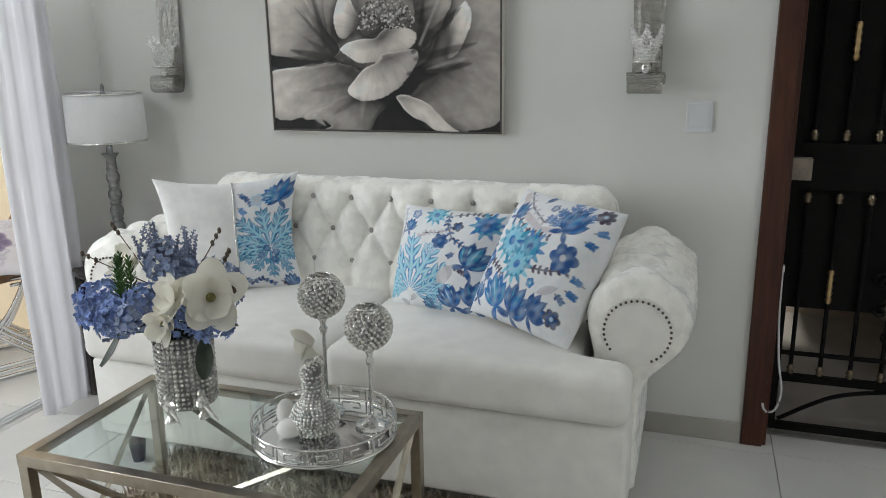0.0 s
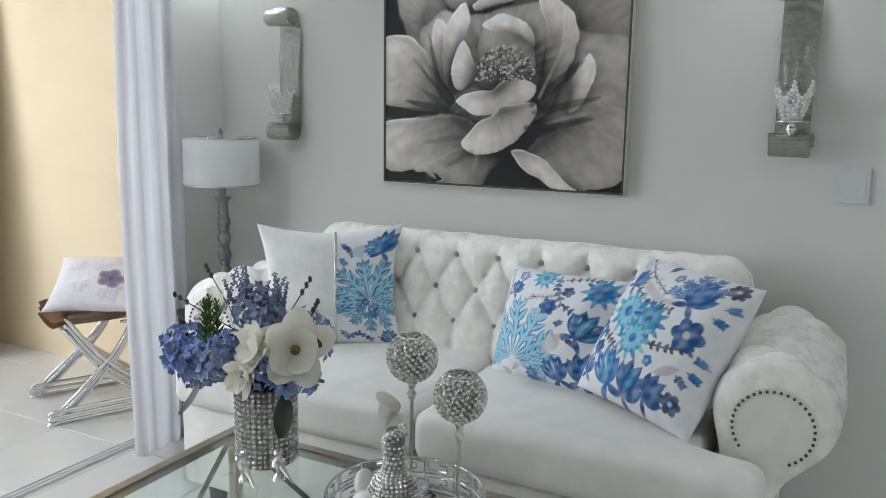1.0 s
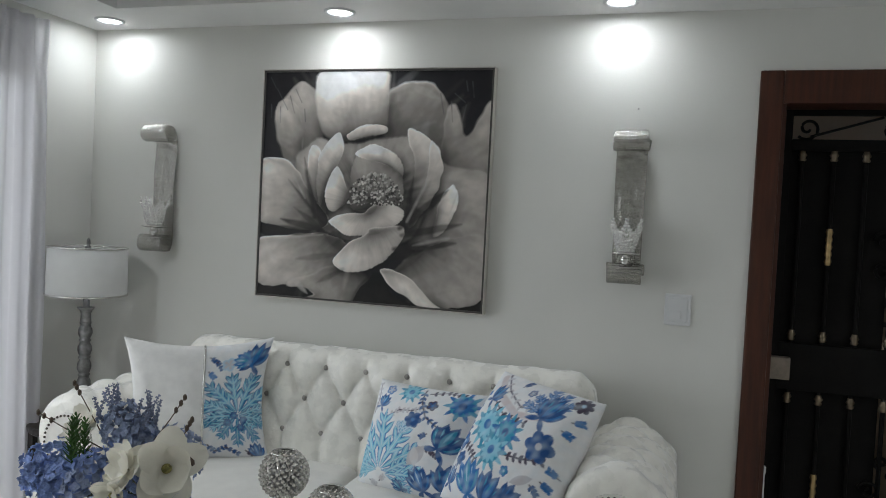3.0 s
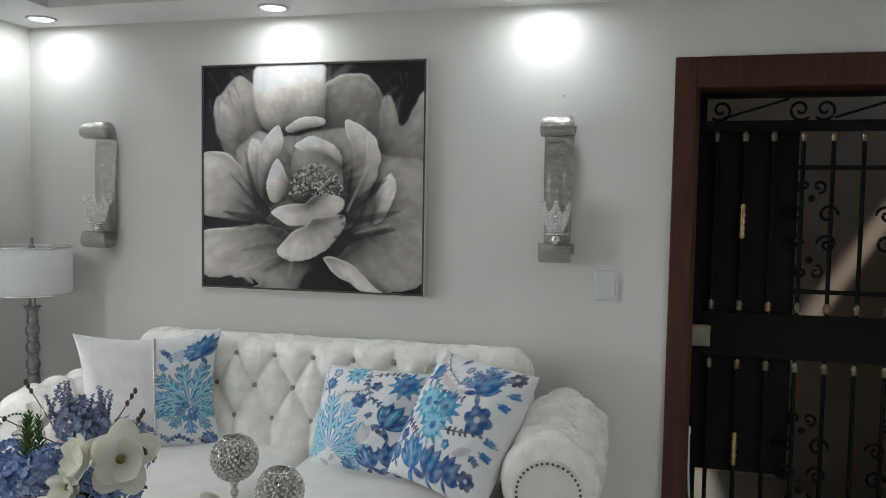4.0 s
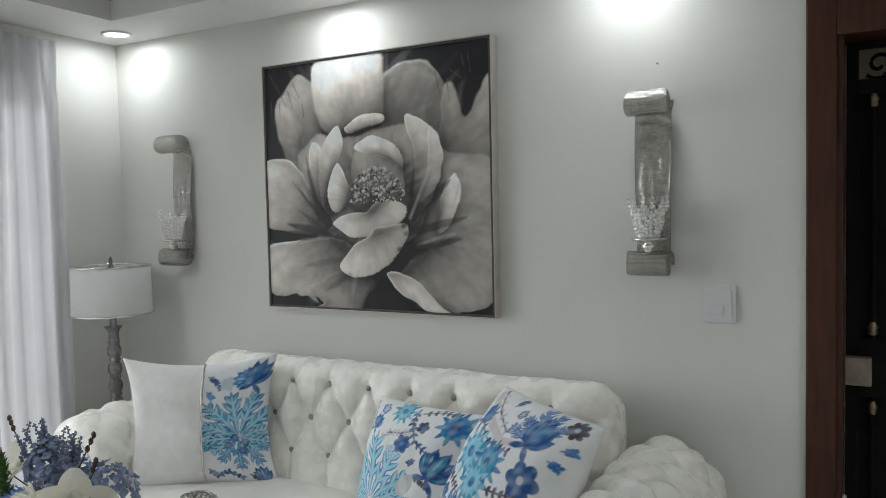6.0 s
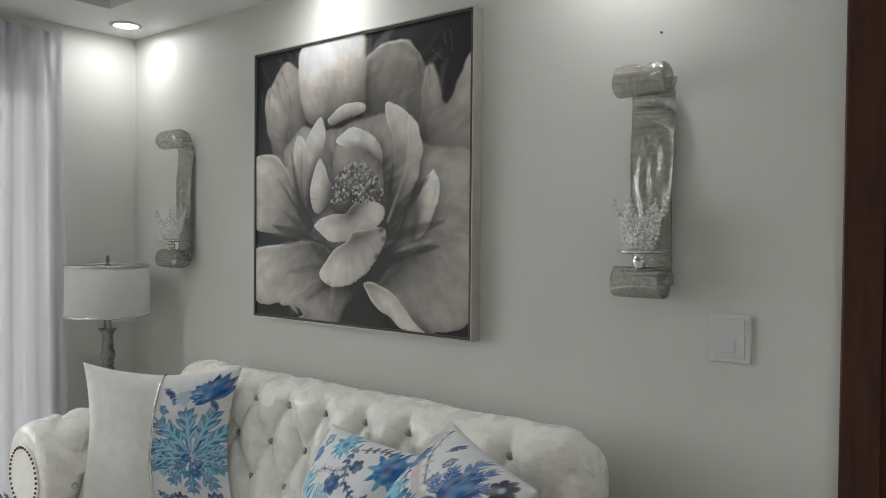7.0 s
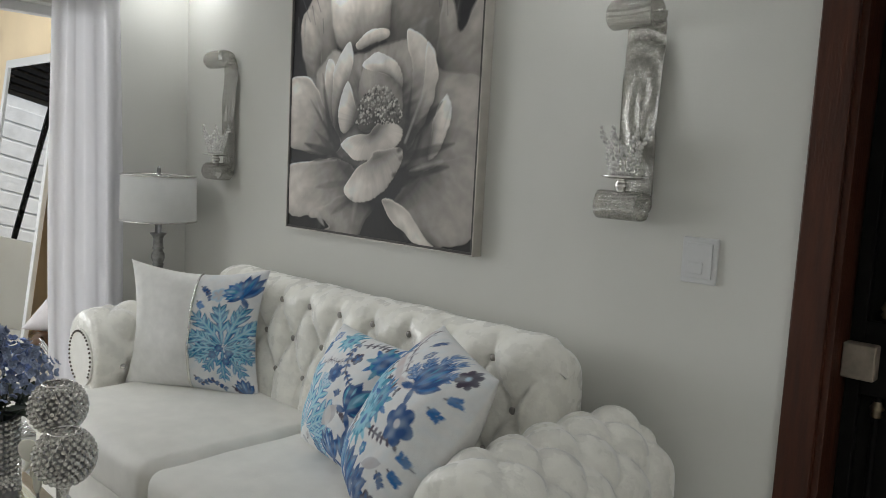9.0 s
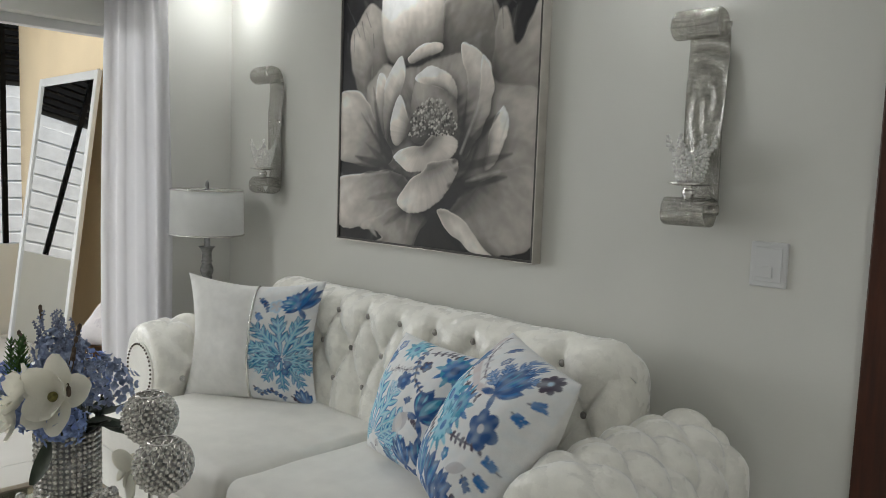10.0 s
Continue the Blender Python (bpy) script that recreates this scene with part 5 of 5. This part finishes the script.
# ---- curtain ----
def curtain(x, ya, yb, z0, z1):
    t = thing("curtain", "long white curtain gathered in soft folds at the balcony opening", "curtain")
    bm = bmesh.new()
    nz, ny = 40, 110
    rows = []
    for j in range(nz + 1):
        f = j / nz
        row = []
        for i in range(ny + 1):
            s = i / ny
            spread = 0.90 + 0.10 * math.sin(math.pi * min(f * 1.05, 1)) + 0.08 * (1 - f)
            y = (ya + yb) / 2 + (s - 0.5) * (yb - ya) * spread
            ph = 2 * math.pi * 4.0 * s + 0.9 * math.sin(4.2 * s + 1.3) + 0.4 * math.sin(2.5 * f + 5 * s)
            amp = 0.006 + 0.005 * math.sin(7 * s + 1.0) + 0.006 * (1 - f) + (0.010 if f > 0.94 else 0.0)
            row.append(bm.verts.new((x + amp * math.sin(ph) + 0.010 * noise.noise(Vector((s * 4, f * 3, 2.0))), y + 0.003 * math.sin(2 * ph), z0 + (z1 - z0) * f)))
        rows.append(row)
    for a, b in zip(rows, rows[1:]):
        for i in range(ny):
            bm.faces.new((a[i], a[i + 1], b[i + 1], b[i]))
    bmesh.ops.solidify(bm, geom=bm.faces[:], thickness=0.002)
    bmesh.ops.recalc_face_normals(bm, faces=bm.faces)
    part("cloth", bm, M_CURTAIN, t, smooth=True)
    return t


curtain(-1.335, -0.345, -0.635, 0.012, 2.275)
t = thing("curtain_rod", "dark metal curtain rod fixed under the ceiling", "curtain rod")
part("rod", tube([(-1.372, -0.36, 2.255), (-1.372, -3.4, 2.255)], 0.010, 12), M_IRON, t, smooth=True)
for y in (-0.72, -1.8, -3.35):
    part("bracket", box((-1.4, y - 0.008, 2.235), (-1.36, y + 0.008, 2.25), 0.002), M_IRON, t)
    part("bracket", box((-1.4, y - 0.012, 2.21), (-1.394, y + 0.012, 2.29), 0.002), M_IRON, t)

# ---- sliding door frame of the balcony opening ----
bm = box((-1.53, -0.455, 0), (-1.47, -0.42, OZ), 0.002)
add_box(bm, (-1.53, OY1, 0), (-1.47, OY1 + 0.035, OZ), 0.002)
add_box(bm, (-1.53, OY1 + 0.035, OZ - 0.04), (-1.47, -0.455, OZ), 0.002)
for x in (-1.525, -1.50, -1.475):
    add_box(bm, (x - 0.003, OY1 + 0.035, 0.0), (x + 0.003, -0.455, 0.012))
structure("window_1", bm, M_ALU, "white aluminium sliding door frame and floor track", "door frame")

# ---- balcony ----
BX, BY0, BY1 = -5.0, -4.4, 0.15
structure("balcony_floor", box((BX, BY0, -0.12), (XL - 0.15, BY1, -0.006)), M_GROUT, "light tiled balcony floor", "floor")
bm = box((BX, BY1, -0.1), (XL - 0.15, BY1 + 0.15, 2.9))
structure("balcony_wall", bm, M_YELLOW, "warm yellow plaster balcony wall", "wall")
structure("balcony_ceiling", box((BX, BY0, 2.6), (XL - 0.15, BY1, 2.75)), M_CEIL, "white balcony ceiling", "ceiling")
structure("balcony_parapet", box((BX - 0.12, BY0, -0.1), (BX, BY1, 0.75), 0.005), M_WALL, "low white balcony parapet", "parapet")
structure("balcony_end", box((BX, BY0 - 0.15, -0.1), (XL - 0.15, BY0, 2.6)), M_WALL, "plain white end wall of the balcony", "wall")

# railing on the parapet
t = thing("balcony_railing", "dark iron posts and rail on the balcony parapet", "railing")
part("rail", tube([(BX - 0.06, BY0, 2.3), (BX - 0.06, BY1, 2.3)], 0.018, 8), M_IRON, t)
for k in range(8):
    part("post", box((BX - 0.075, 0.02 - 0.55 * k, 0.75), (BX - 0.045, 0.06 - 0.55 * k, 2.6)), M_IRON, t)

# neighbouring house across the gap
t = thing("neighbour_house", "white block house across the gap with a dark slatted awning", "house")
part("wall", box((-8.2, -7.0, -4.0), (-8.0, 3.0, 2.3)), M_BLOCK, t)
for k in range(26):
    part("course", box((-8.0, -7.0, -3.0 + 0.2 * k), (-7.985, 3.0, -2.83 + 0.2 * k), 0.003, 1), M_BLOCK, t)
aw = part("awning", box((-8.0, -7.0, 3.3), (-7.96, 3.0, 3.36)), M_IRON, t, "dark slatted awning")
for k in range(20):
    part("slat", box((-8.0, -7.0, 2.36 + 0.085 * k), (-7.96, 3.0, 2.41 + 0.085 * k)), M_IRON, aw)
# shade behind the awning slats put into the wall's colour
part("upper_wall", box((-8.2, -7.0, 2.3), (-8.06, 3.0, 4.2)), M_BROWN, t, "upper wall behind the slats, shade put in as dark brown")

# leaning mirror
mm = pose(-3.77, -0.155, 0.005) @ pose(0, 0, 0, -7.5)
t = thing("leaning_mirror", "tall white-framed mirror leaning against the yellow wall", "mirror", mm)
W, H, F = 0.55, 2.06, 0.055
for lo, hi in (((-W, -0.03, 0), (-W + F, 0, H)), ((W - F, -0.03, 0), (W, 0, H)), ((-W + F, -0.03, 0), (W - F, 0, F)), ((-W + F, -0.03, H - F), (W - F, 0, H))):
    part("frame_bar", box(lo, hi, 0.004), M_PLASTIC, t, "white painted frame bar")
part("glass", box((-W + F - 0.003, -0.018, F - 0.003), (W - F + 0.003, -0.008, H - F + 0.003)), M_MIRROR, t, "mirror pane")
for x in (W - 0.02, W - 0.045):
    part("bolt", lathe([(0, 0), (0.007, 0), (0.005, 0.006), (0, 0.008)], 10, at=(x, -0.015, H)), M_IRON, t)


# stacked chairs
def chair(m, group):
    t = thing("stacking_chair", "stacking chair with a bent plywood seat and chrome tube legs", "chair", m, group)
    bm = bmesh.new()
    rows = []
    for j in range(15):
        v = j / 14
        row = []
        for i in range(15):
            u = 2 * i / 14 - 1
            w = 0.21 - 0.03 * abs(v - 0.5) ** 2 * 4
            row.append(bm.verts.new((u * w, -0.2 + 0.4 * v, 0.45 + 0.014 * u * u - 0.02 * max(0, 0.25 - v) * 4 * (0.25 - v) * 4 * 0.7)))
        rows.append(row)
    for a, b in zip(rows, rows[1:]):
        for i in range(14):
            bm.faces.new((a[i], a[i + 1], b[i + 1], b[i]))
    bmesh.ops.solidify(bm, geom=bm.faces[:], thickness=0.016)
    bmesh.ops.recalc_face_normals(bm, faces=bm.faces)
    part("seat", bm, M_PLY, t, "honey-brown plywood seat", True)
    bm = bmesh.new()
    rows = []
    for j in range(9):
        v = j / 8
        row = []
        for i in range(15):
            u = 2 * i / 14 - 1
            row.append(bm.verts.new((u * (0.20 - 0.05 * v * v), 0.25 + 0.05 * v - 0.03 * u * u, 0.60 + (0.20 - 0.10 * u * u) * v)))
        rows.append(row)
    for a, b in zip(rows, rows[1:]):
        for i in range(14):
            bm.faces.new((a[i], a[i + 1], b[i + 1], b[i]))
    bmesh.ops.solidify(bm, geom=bm.faces[:], thickness=0.014)
    bmesh.ops.recalc_face_normals(bm, faces=bm.faces)
    part("backrest", bm, M_PLY, t, "curved plywood backrest", True)
    for s in (-1, 1):
        part("leg", tube(smooth_path([(s * 0.17, 0.17, 0.435), (s * 0.20, 0.05, 0.25), (s * 0.22, -0.20, 0.02), (s * 0.22, -0.24, 0.011), (s * 0.22, 0.0, 0.011), (s * 0.22, 0.24, 0.011), (s * 0.22, 0.22, 0.03), (s * 0.20, 0.0, 0.22), (s * 0.17, -0.15, 0.435)], 6), 0.010, 8), M_CHROME, t, smooth=True)
        part("back_tube", tube(smooth_path([(s * 0.17, 0.10, 0.437), (s * 0.18, 0.22, 0.45), (s * 0.18, 0.262, 0.55), (s * 0.17, 0.31, 0.74)], 6), 0.009, 8), M_CHROME, t, smooth=True)
    return t


ch = chair(pose(-2.07, -0.26, 0.0, 0, 0, -25), "stacked chairs")
copy_thing(ch, pose(-2.06, -0.26, 0.03, 0, 0, -25))
copy_thing(ch, pose(-2.05, -0.265, 0.06, 0, 0, -25))
m = pose(-1.945, -0.30, 0.63, -55, 0, 32)
t = thing("throw_pillow", "white pillow with a faded purple flower print on the chairs", "pillow", m)
ob = part("cover", pillow_bm(0.42, 0.36, 0.15, 60), M_PRINT, t, smooth=True)
uvw = np.empty(len(ob.data.vertices) * 3)
ob.data.attributes["uvw"].data.foreach_get("vector", uvw)
uvw = uvw.reshape(-1, 3)
c = Cloth(uvw[:, 0], uvw[:, 1], (0.72, 0.68, 0.70))
rg = random.Random(5)
for k in range(9):
    c.coral(rg.uniform(0.1, 0.9), rg.uniform(0.1, 0.9), 0.14, rg.uniform(0, 6), (0.52, 0.46, 0.52), (0.62, 0.58, 0.62), rg)
c.blossom(0.72, 0.42, 0.13, 5, (0.20, 0.16, 0.24), (0.30, 0.24, 0.33), (0.12, 0.1, 0.14))
rgba = np.ones((len(c.c), 4), dtype=np.float32)
rgba[:, :3] = c.c
ob.data.color_attributes.new("print", "FLOAT_COLOR", "POINT").data.foreach_set("color", rgba.ravel())


# ---- gate in the doorway and the hall behind ----
structure("hall_floor", box((0.6, 0.15, -0.12), (3.3, 2.0, -0.004)), M_BASE, "dim tiled hall floor", "floor")
structure("hall_wall", box((0.6, 1.7, -0.1), (3.3, 1.85, 2.8)), M_HALL, "plain beige hall wall", "wall")
structure("hall_wall_side", box((0.6, 0.15, -0.1), (0.75, 1.7, 2.8)), M_HALL, "plain beige hall wall", "wall")
# unseen end wall added to dim the hall, a slit left for sky light
structure("hall_light_screen", box((3.15, 0.15, -0.1), (3.3, 1.7, 2.2)), M_HALL, "unseen wall added to hold back hall daylight, open above", "wall")
structure("hall_ceiling", box((0.6, 0.15, 2.6), (3.3, 1.85, 2.75)), M_HALL, "plain hall ceiling", "ceiling")

gate = thing("security_gate", "black wrought-iron security gate with scrolls and gilt collars, closed", "gate")
GY, GX0, GX1 = 0.105, 1.54, 2.395


def gbox(name, x0, z0, x1, z1, d=0.012, label=""):
    return part(name, box((x0, GY - d, z0), (x1, GY + d, z1), 0.002, 1), M_IRON, gate, label)


gbox("stile", GX0, 0.03, GX0 + 0.03, 1.99)
gbox("stile", GX1 - 0.03, 0.03, GX1, 1.99)
for z0, z1 in ((1.97, 1.99), (1.845, 1.885), (0.235, 0.265), (0.03, 0.06)):
    gbox("rail", GX0 + 0.03, z0, GX1 - 0.03, z1)
gbox("middle_plate", GX0 + 0.03, 0.985, GX1 - 0.03, 1.155, 0.010, "solid black lock plate")
for z in (1.71, 1.245, 0.35):
    gbox("crossbar", 1.90, z - 0.008, GX1 - 0.03, z + 0.008, 0.007)
gbox("crossbar", GX0 + 0.03, 0.342, 1.90, 0.358, 0.007)
for k in range(7):
    x = 1.608 + 0.103 * k
    bar = part("bar", tube([(x, GY, 0.26), (x, GY, 0.99)], 0.008, 8), M_IRON, gate)
    bar2 = part("bar", tube([(x, GY, 1.15), (x, GY, 1.85)], 0.008, 8), M_IRON, gate)
    for z, o in ((1.825, bar2), (1.182, bar2), (0.955, bar), (0.285, bar)):
        part("collar", lathe([(0.009, -0.018), (0.014, -0.012), (0.010, -0.004), (0.016, 0.004), (0.011, 0.012), (0.009, 0.02)], 10, at=(x, GY, z)), M_GILT, o, "dull gilt collar", True)
for x, z0, z1 in ((1.711, 1.44, 1.57), (1.711, 0.56, 0.69)):
    pts = [(0.009 + 0.004 * (i % 2), z0 + (z1 - z0) * i / 10) for i in range(11)]
    part("twist_sleeve", lathe(pts, 10, at=(x, GY - 0.004, 0)), M_BRASS, gate, "twisted brass sleeve", True)


def scroll(cx, cz, r, turns, start, s=1):
    pts = []
    n = 26
    for i in range(n):
        f = i / (n - 1)
        g = start + s * f * turns * 6.28318
        q = r * (1 - 0.8 * f)
        pts.append((cx + q * math.cos(g), GY, cz + q * math.sin(g)))
    return pts


for cx, s, st in ((1.62, 1, 3.9), (1.90, -1, 5.5), (1.985, 1, 3.9), (2.26, -1, 5.5)):
    part("scrollwork", tube(scroll(cx, 1.925, 0.042, 1.3, st, s), 0.0055, 6), M_IRON, gate, smooth=True)
for a, b in (((1.63, 1.895), (1.86, 1.965)), ((2.02, 1.895), (2.24, 1.965))):
    part("scrollwork", tube([(a[0], GY, a[1]), (b[0], GY, b[1])], 0.005, 6), M_IRON, gate)
for x, zc in ((1.95, 1.48), (1.95, 0.60), (2.268, 1.48), (2.268, 0.60)):
    for sx in (-1, 1):
        for sz in (-1, 1):
            part("scrollwork", tube(scroll(x + sx * 0.060, zc + sz * 0.055, 0.036, 1.25, 1.57 - sz * 1.57 + (0 if sx > 0 else 3.14), sx * sz), 0.006, 6), M_IRON, gate, smooth=True)
            part("scrollwork", tube(scroll(x + sx * 0.026, zc + sz * 0.16, 0.026, 1.1, 4.7 * sz, sx * sz), 0.0055, 6), M_IRON, gate, smooth=True)
    for sz in (-1, 1):
        b = bmesh.new()
        bmesh.ops.create_icosphere(b, subdivisions=2, radius=0.014, matrix=pose(x, GY - 0.004, zc + sz * 0.115))
        part("rosette", b, M_IRON, gate, smooth=True)
for a, b in (((1.58, 0.07), (1.95, 0.23)), ((2.35, 0.07), (1.98, 0.23))):
    part("scrollwork", tube(smooth_path([(a[0], GY, a[1]), ((a[0] + b[0]) / 2, GY, (a[1] + b[1]) / 2 + 0.035), (b[0], GY, b[1])], 8), 0.008, 6), M_IRON, gate, smooth=True)
part("sheet", box((GX0 + 0.02, GY + 0.016, 0.53), (1.905, GY + 0.022, 1.86)), M_IRON, gate, "solid black metal sheet")
part("lock_box", box((1.537, GY - 0.05, 1.025), (1.606, GY - 0.012, 1.105), 0.004), M_LOCK, gate, "brownish-grey lock case")

t = thing("cable", "thin white cable hanging in the doorway", "cable")
part("cord", tube(smooth_path([(1.538, 0.03, 0.70), (1.542, 0.032, 0.52), (1.556, 0.036, 0.34), (1.575, 0.03, 0.22), (1.56, 0.02, 0.15), (1.535, 0.012, 0.135), (1.515, -0.02, 0.16), (1.507, -0.026, 0.185)], 8), 0.0045, 8), M_PLASTIC, t, smooth=True)
part("clip", box((1.533, 0.022, 0.69), (1.545, 0.04, 0.715), 0.002), M_PLASTIC, t)

t = thing("wall_nail", "tiny dark nail in the wall near the sconce", "nail", pose(1.035, 0, 1.975))
bm = bmesh.new()
bmesh.ops.create_cone(bm, segments=8, radius1=0.0025, radius2=0.002, depth=0.008, cap_ends=True, matrix=pose(0, -0.004, 0, 90))
part("head", bm, M_IRON, t)

# ---- rug ----
rug = thing("rug", "shaggy beige and brown rug under the coffee table", "rug")
RX0, RX1, RY0, RY1 = -0.62, 0.72, -2.1, -0.70
bm = bmesh.new()
n = 60
g = [[bm.verts.new((RX0 + (RX1 - RX0) * i / n, RY0 + (RY1 - RY0) * j / n, 0.012 + 0.006 * noise.noise(Vector((i * 0.9, j * 0.9, 0))))) for i in range(n + 1)] for j in range(n + 1)]
for j in range(n):
    for i in range(n):
        bm.faces.new((g[j][i], g[j][i + 1], g[j + 1][i + 1], g[j + 1][i]))
part("backing", bm, M_RUG, rug)
rr = np.random.RandomState(8)
N = 9000
verts, faces = [], []
for i in range(N):
    x, y = rr.uniform(RX0, RX1), rr.uniform(RY0, RY1)
    a, ln, w = rr.uniform(0, 6.28), rr.uniform(0.022, 0.042), 0.0035
    dx, dy = rr.uniform(-0.02, 0.02, 2)
    cx, cy = w * math.cos(a), w * math.sin(a)
    k = len(verts)
    verts += [(x - cx, y - cy, 0.01), (x + cx, y + cy, 0.01), (x + cx + dx * 0.5, y + cy + dy * 0.5, 0.01 + ln * 0.7), (x - cx + dx * 0.5, y - cy + dy * 0.5, 0.01 + ln * 0.7), (x + dx * 1.4, y + dy * 1.4, 0.01 + ln)]
    faces += [(k, k + 1, k + 2, k + 3), (k + 3, k + 2, k + 4)]
me = bpy.data.meshes.new("pile")
me.from_pydata(verts, [], faces)
me.materials.append(M_RUG)
pile = tagged(new("pile", me), "long shaggy pile", kind="stuff")
pile.parent = rug

# ---- floor tiles ----
TS = 0.5
tile_me = {}


def tile_mesh(w, d):
    key = (round(w, 3), round(d, 3))
    if key not in tile_me:
        b = box((0.0015, 0.0015, -0.010), (w - 0.0015, d - 0.0015, 0.0), 0.0012, 1)
        me = bpy.data.meshes.new("tile")
        b.to_mesh(me)
        b.free()
        me.materials.append(M_TILE)
        tile_me[key] = me
    return tile_me[key]


def lay(parent, x0, x1, y0, y1, ox, oy):
    xs = [x0] + [ox + TS * k for k in range(-30, 30) if x0 + 0.02 < ox + TS * k < x1 - 0.02] + [x1]
    ys = [y0] + [oy + TS * k for k in range(-30, 30) if y0 + 0.02 < oy + TS * k < y1 - 0.02] + [y1]
    for a, b in zip(xs, xs[1:]):
        for c, d in zip(ys, ys[1:]):
            o = new("tile", tile_mesh(b - a, d - c))
            o.parent = parent
            o.location = (a, c, 0)


lay(bpy.data.objects["floor"], XL - 0.15, XR, YF, 0.10, 1.56, -0.06)
lay(bpy.data.objects["balcony_floor"], BX, XL - 0.15, BY0, BY1, 1.56, -0.06)
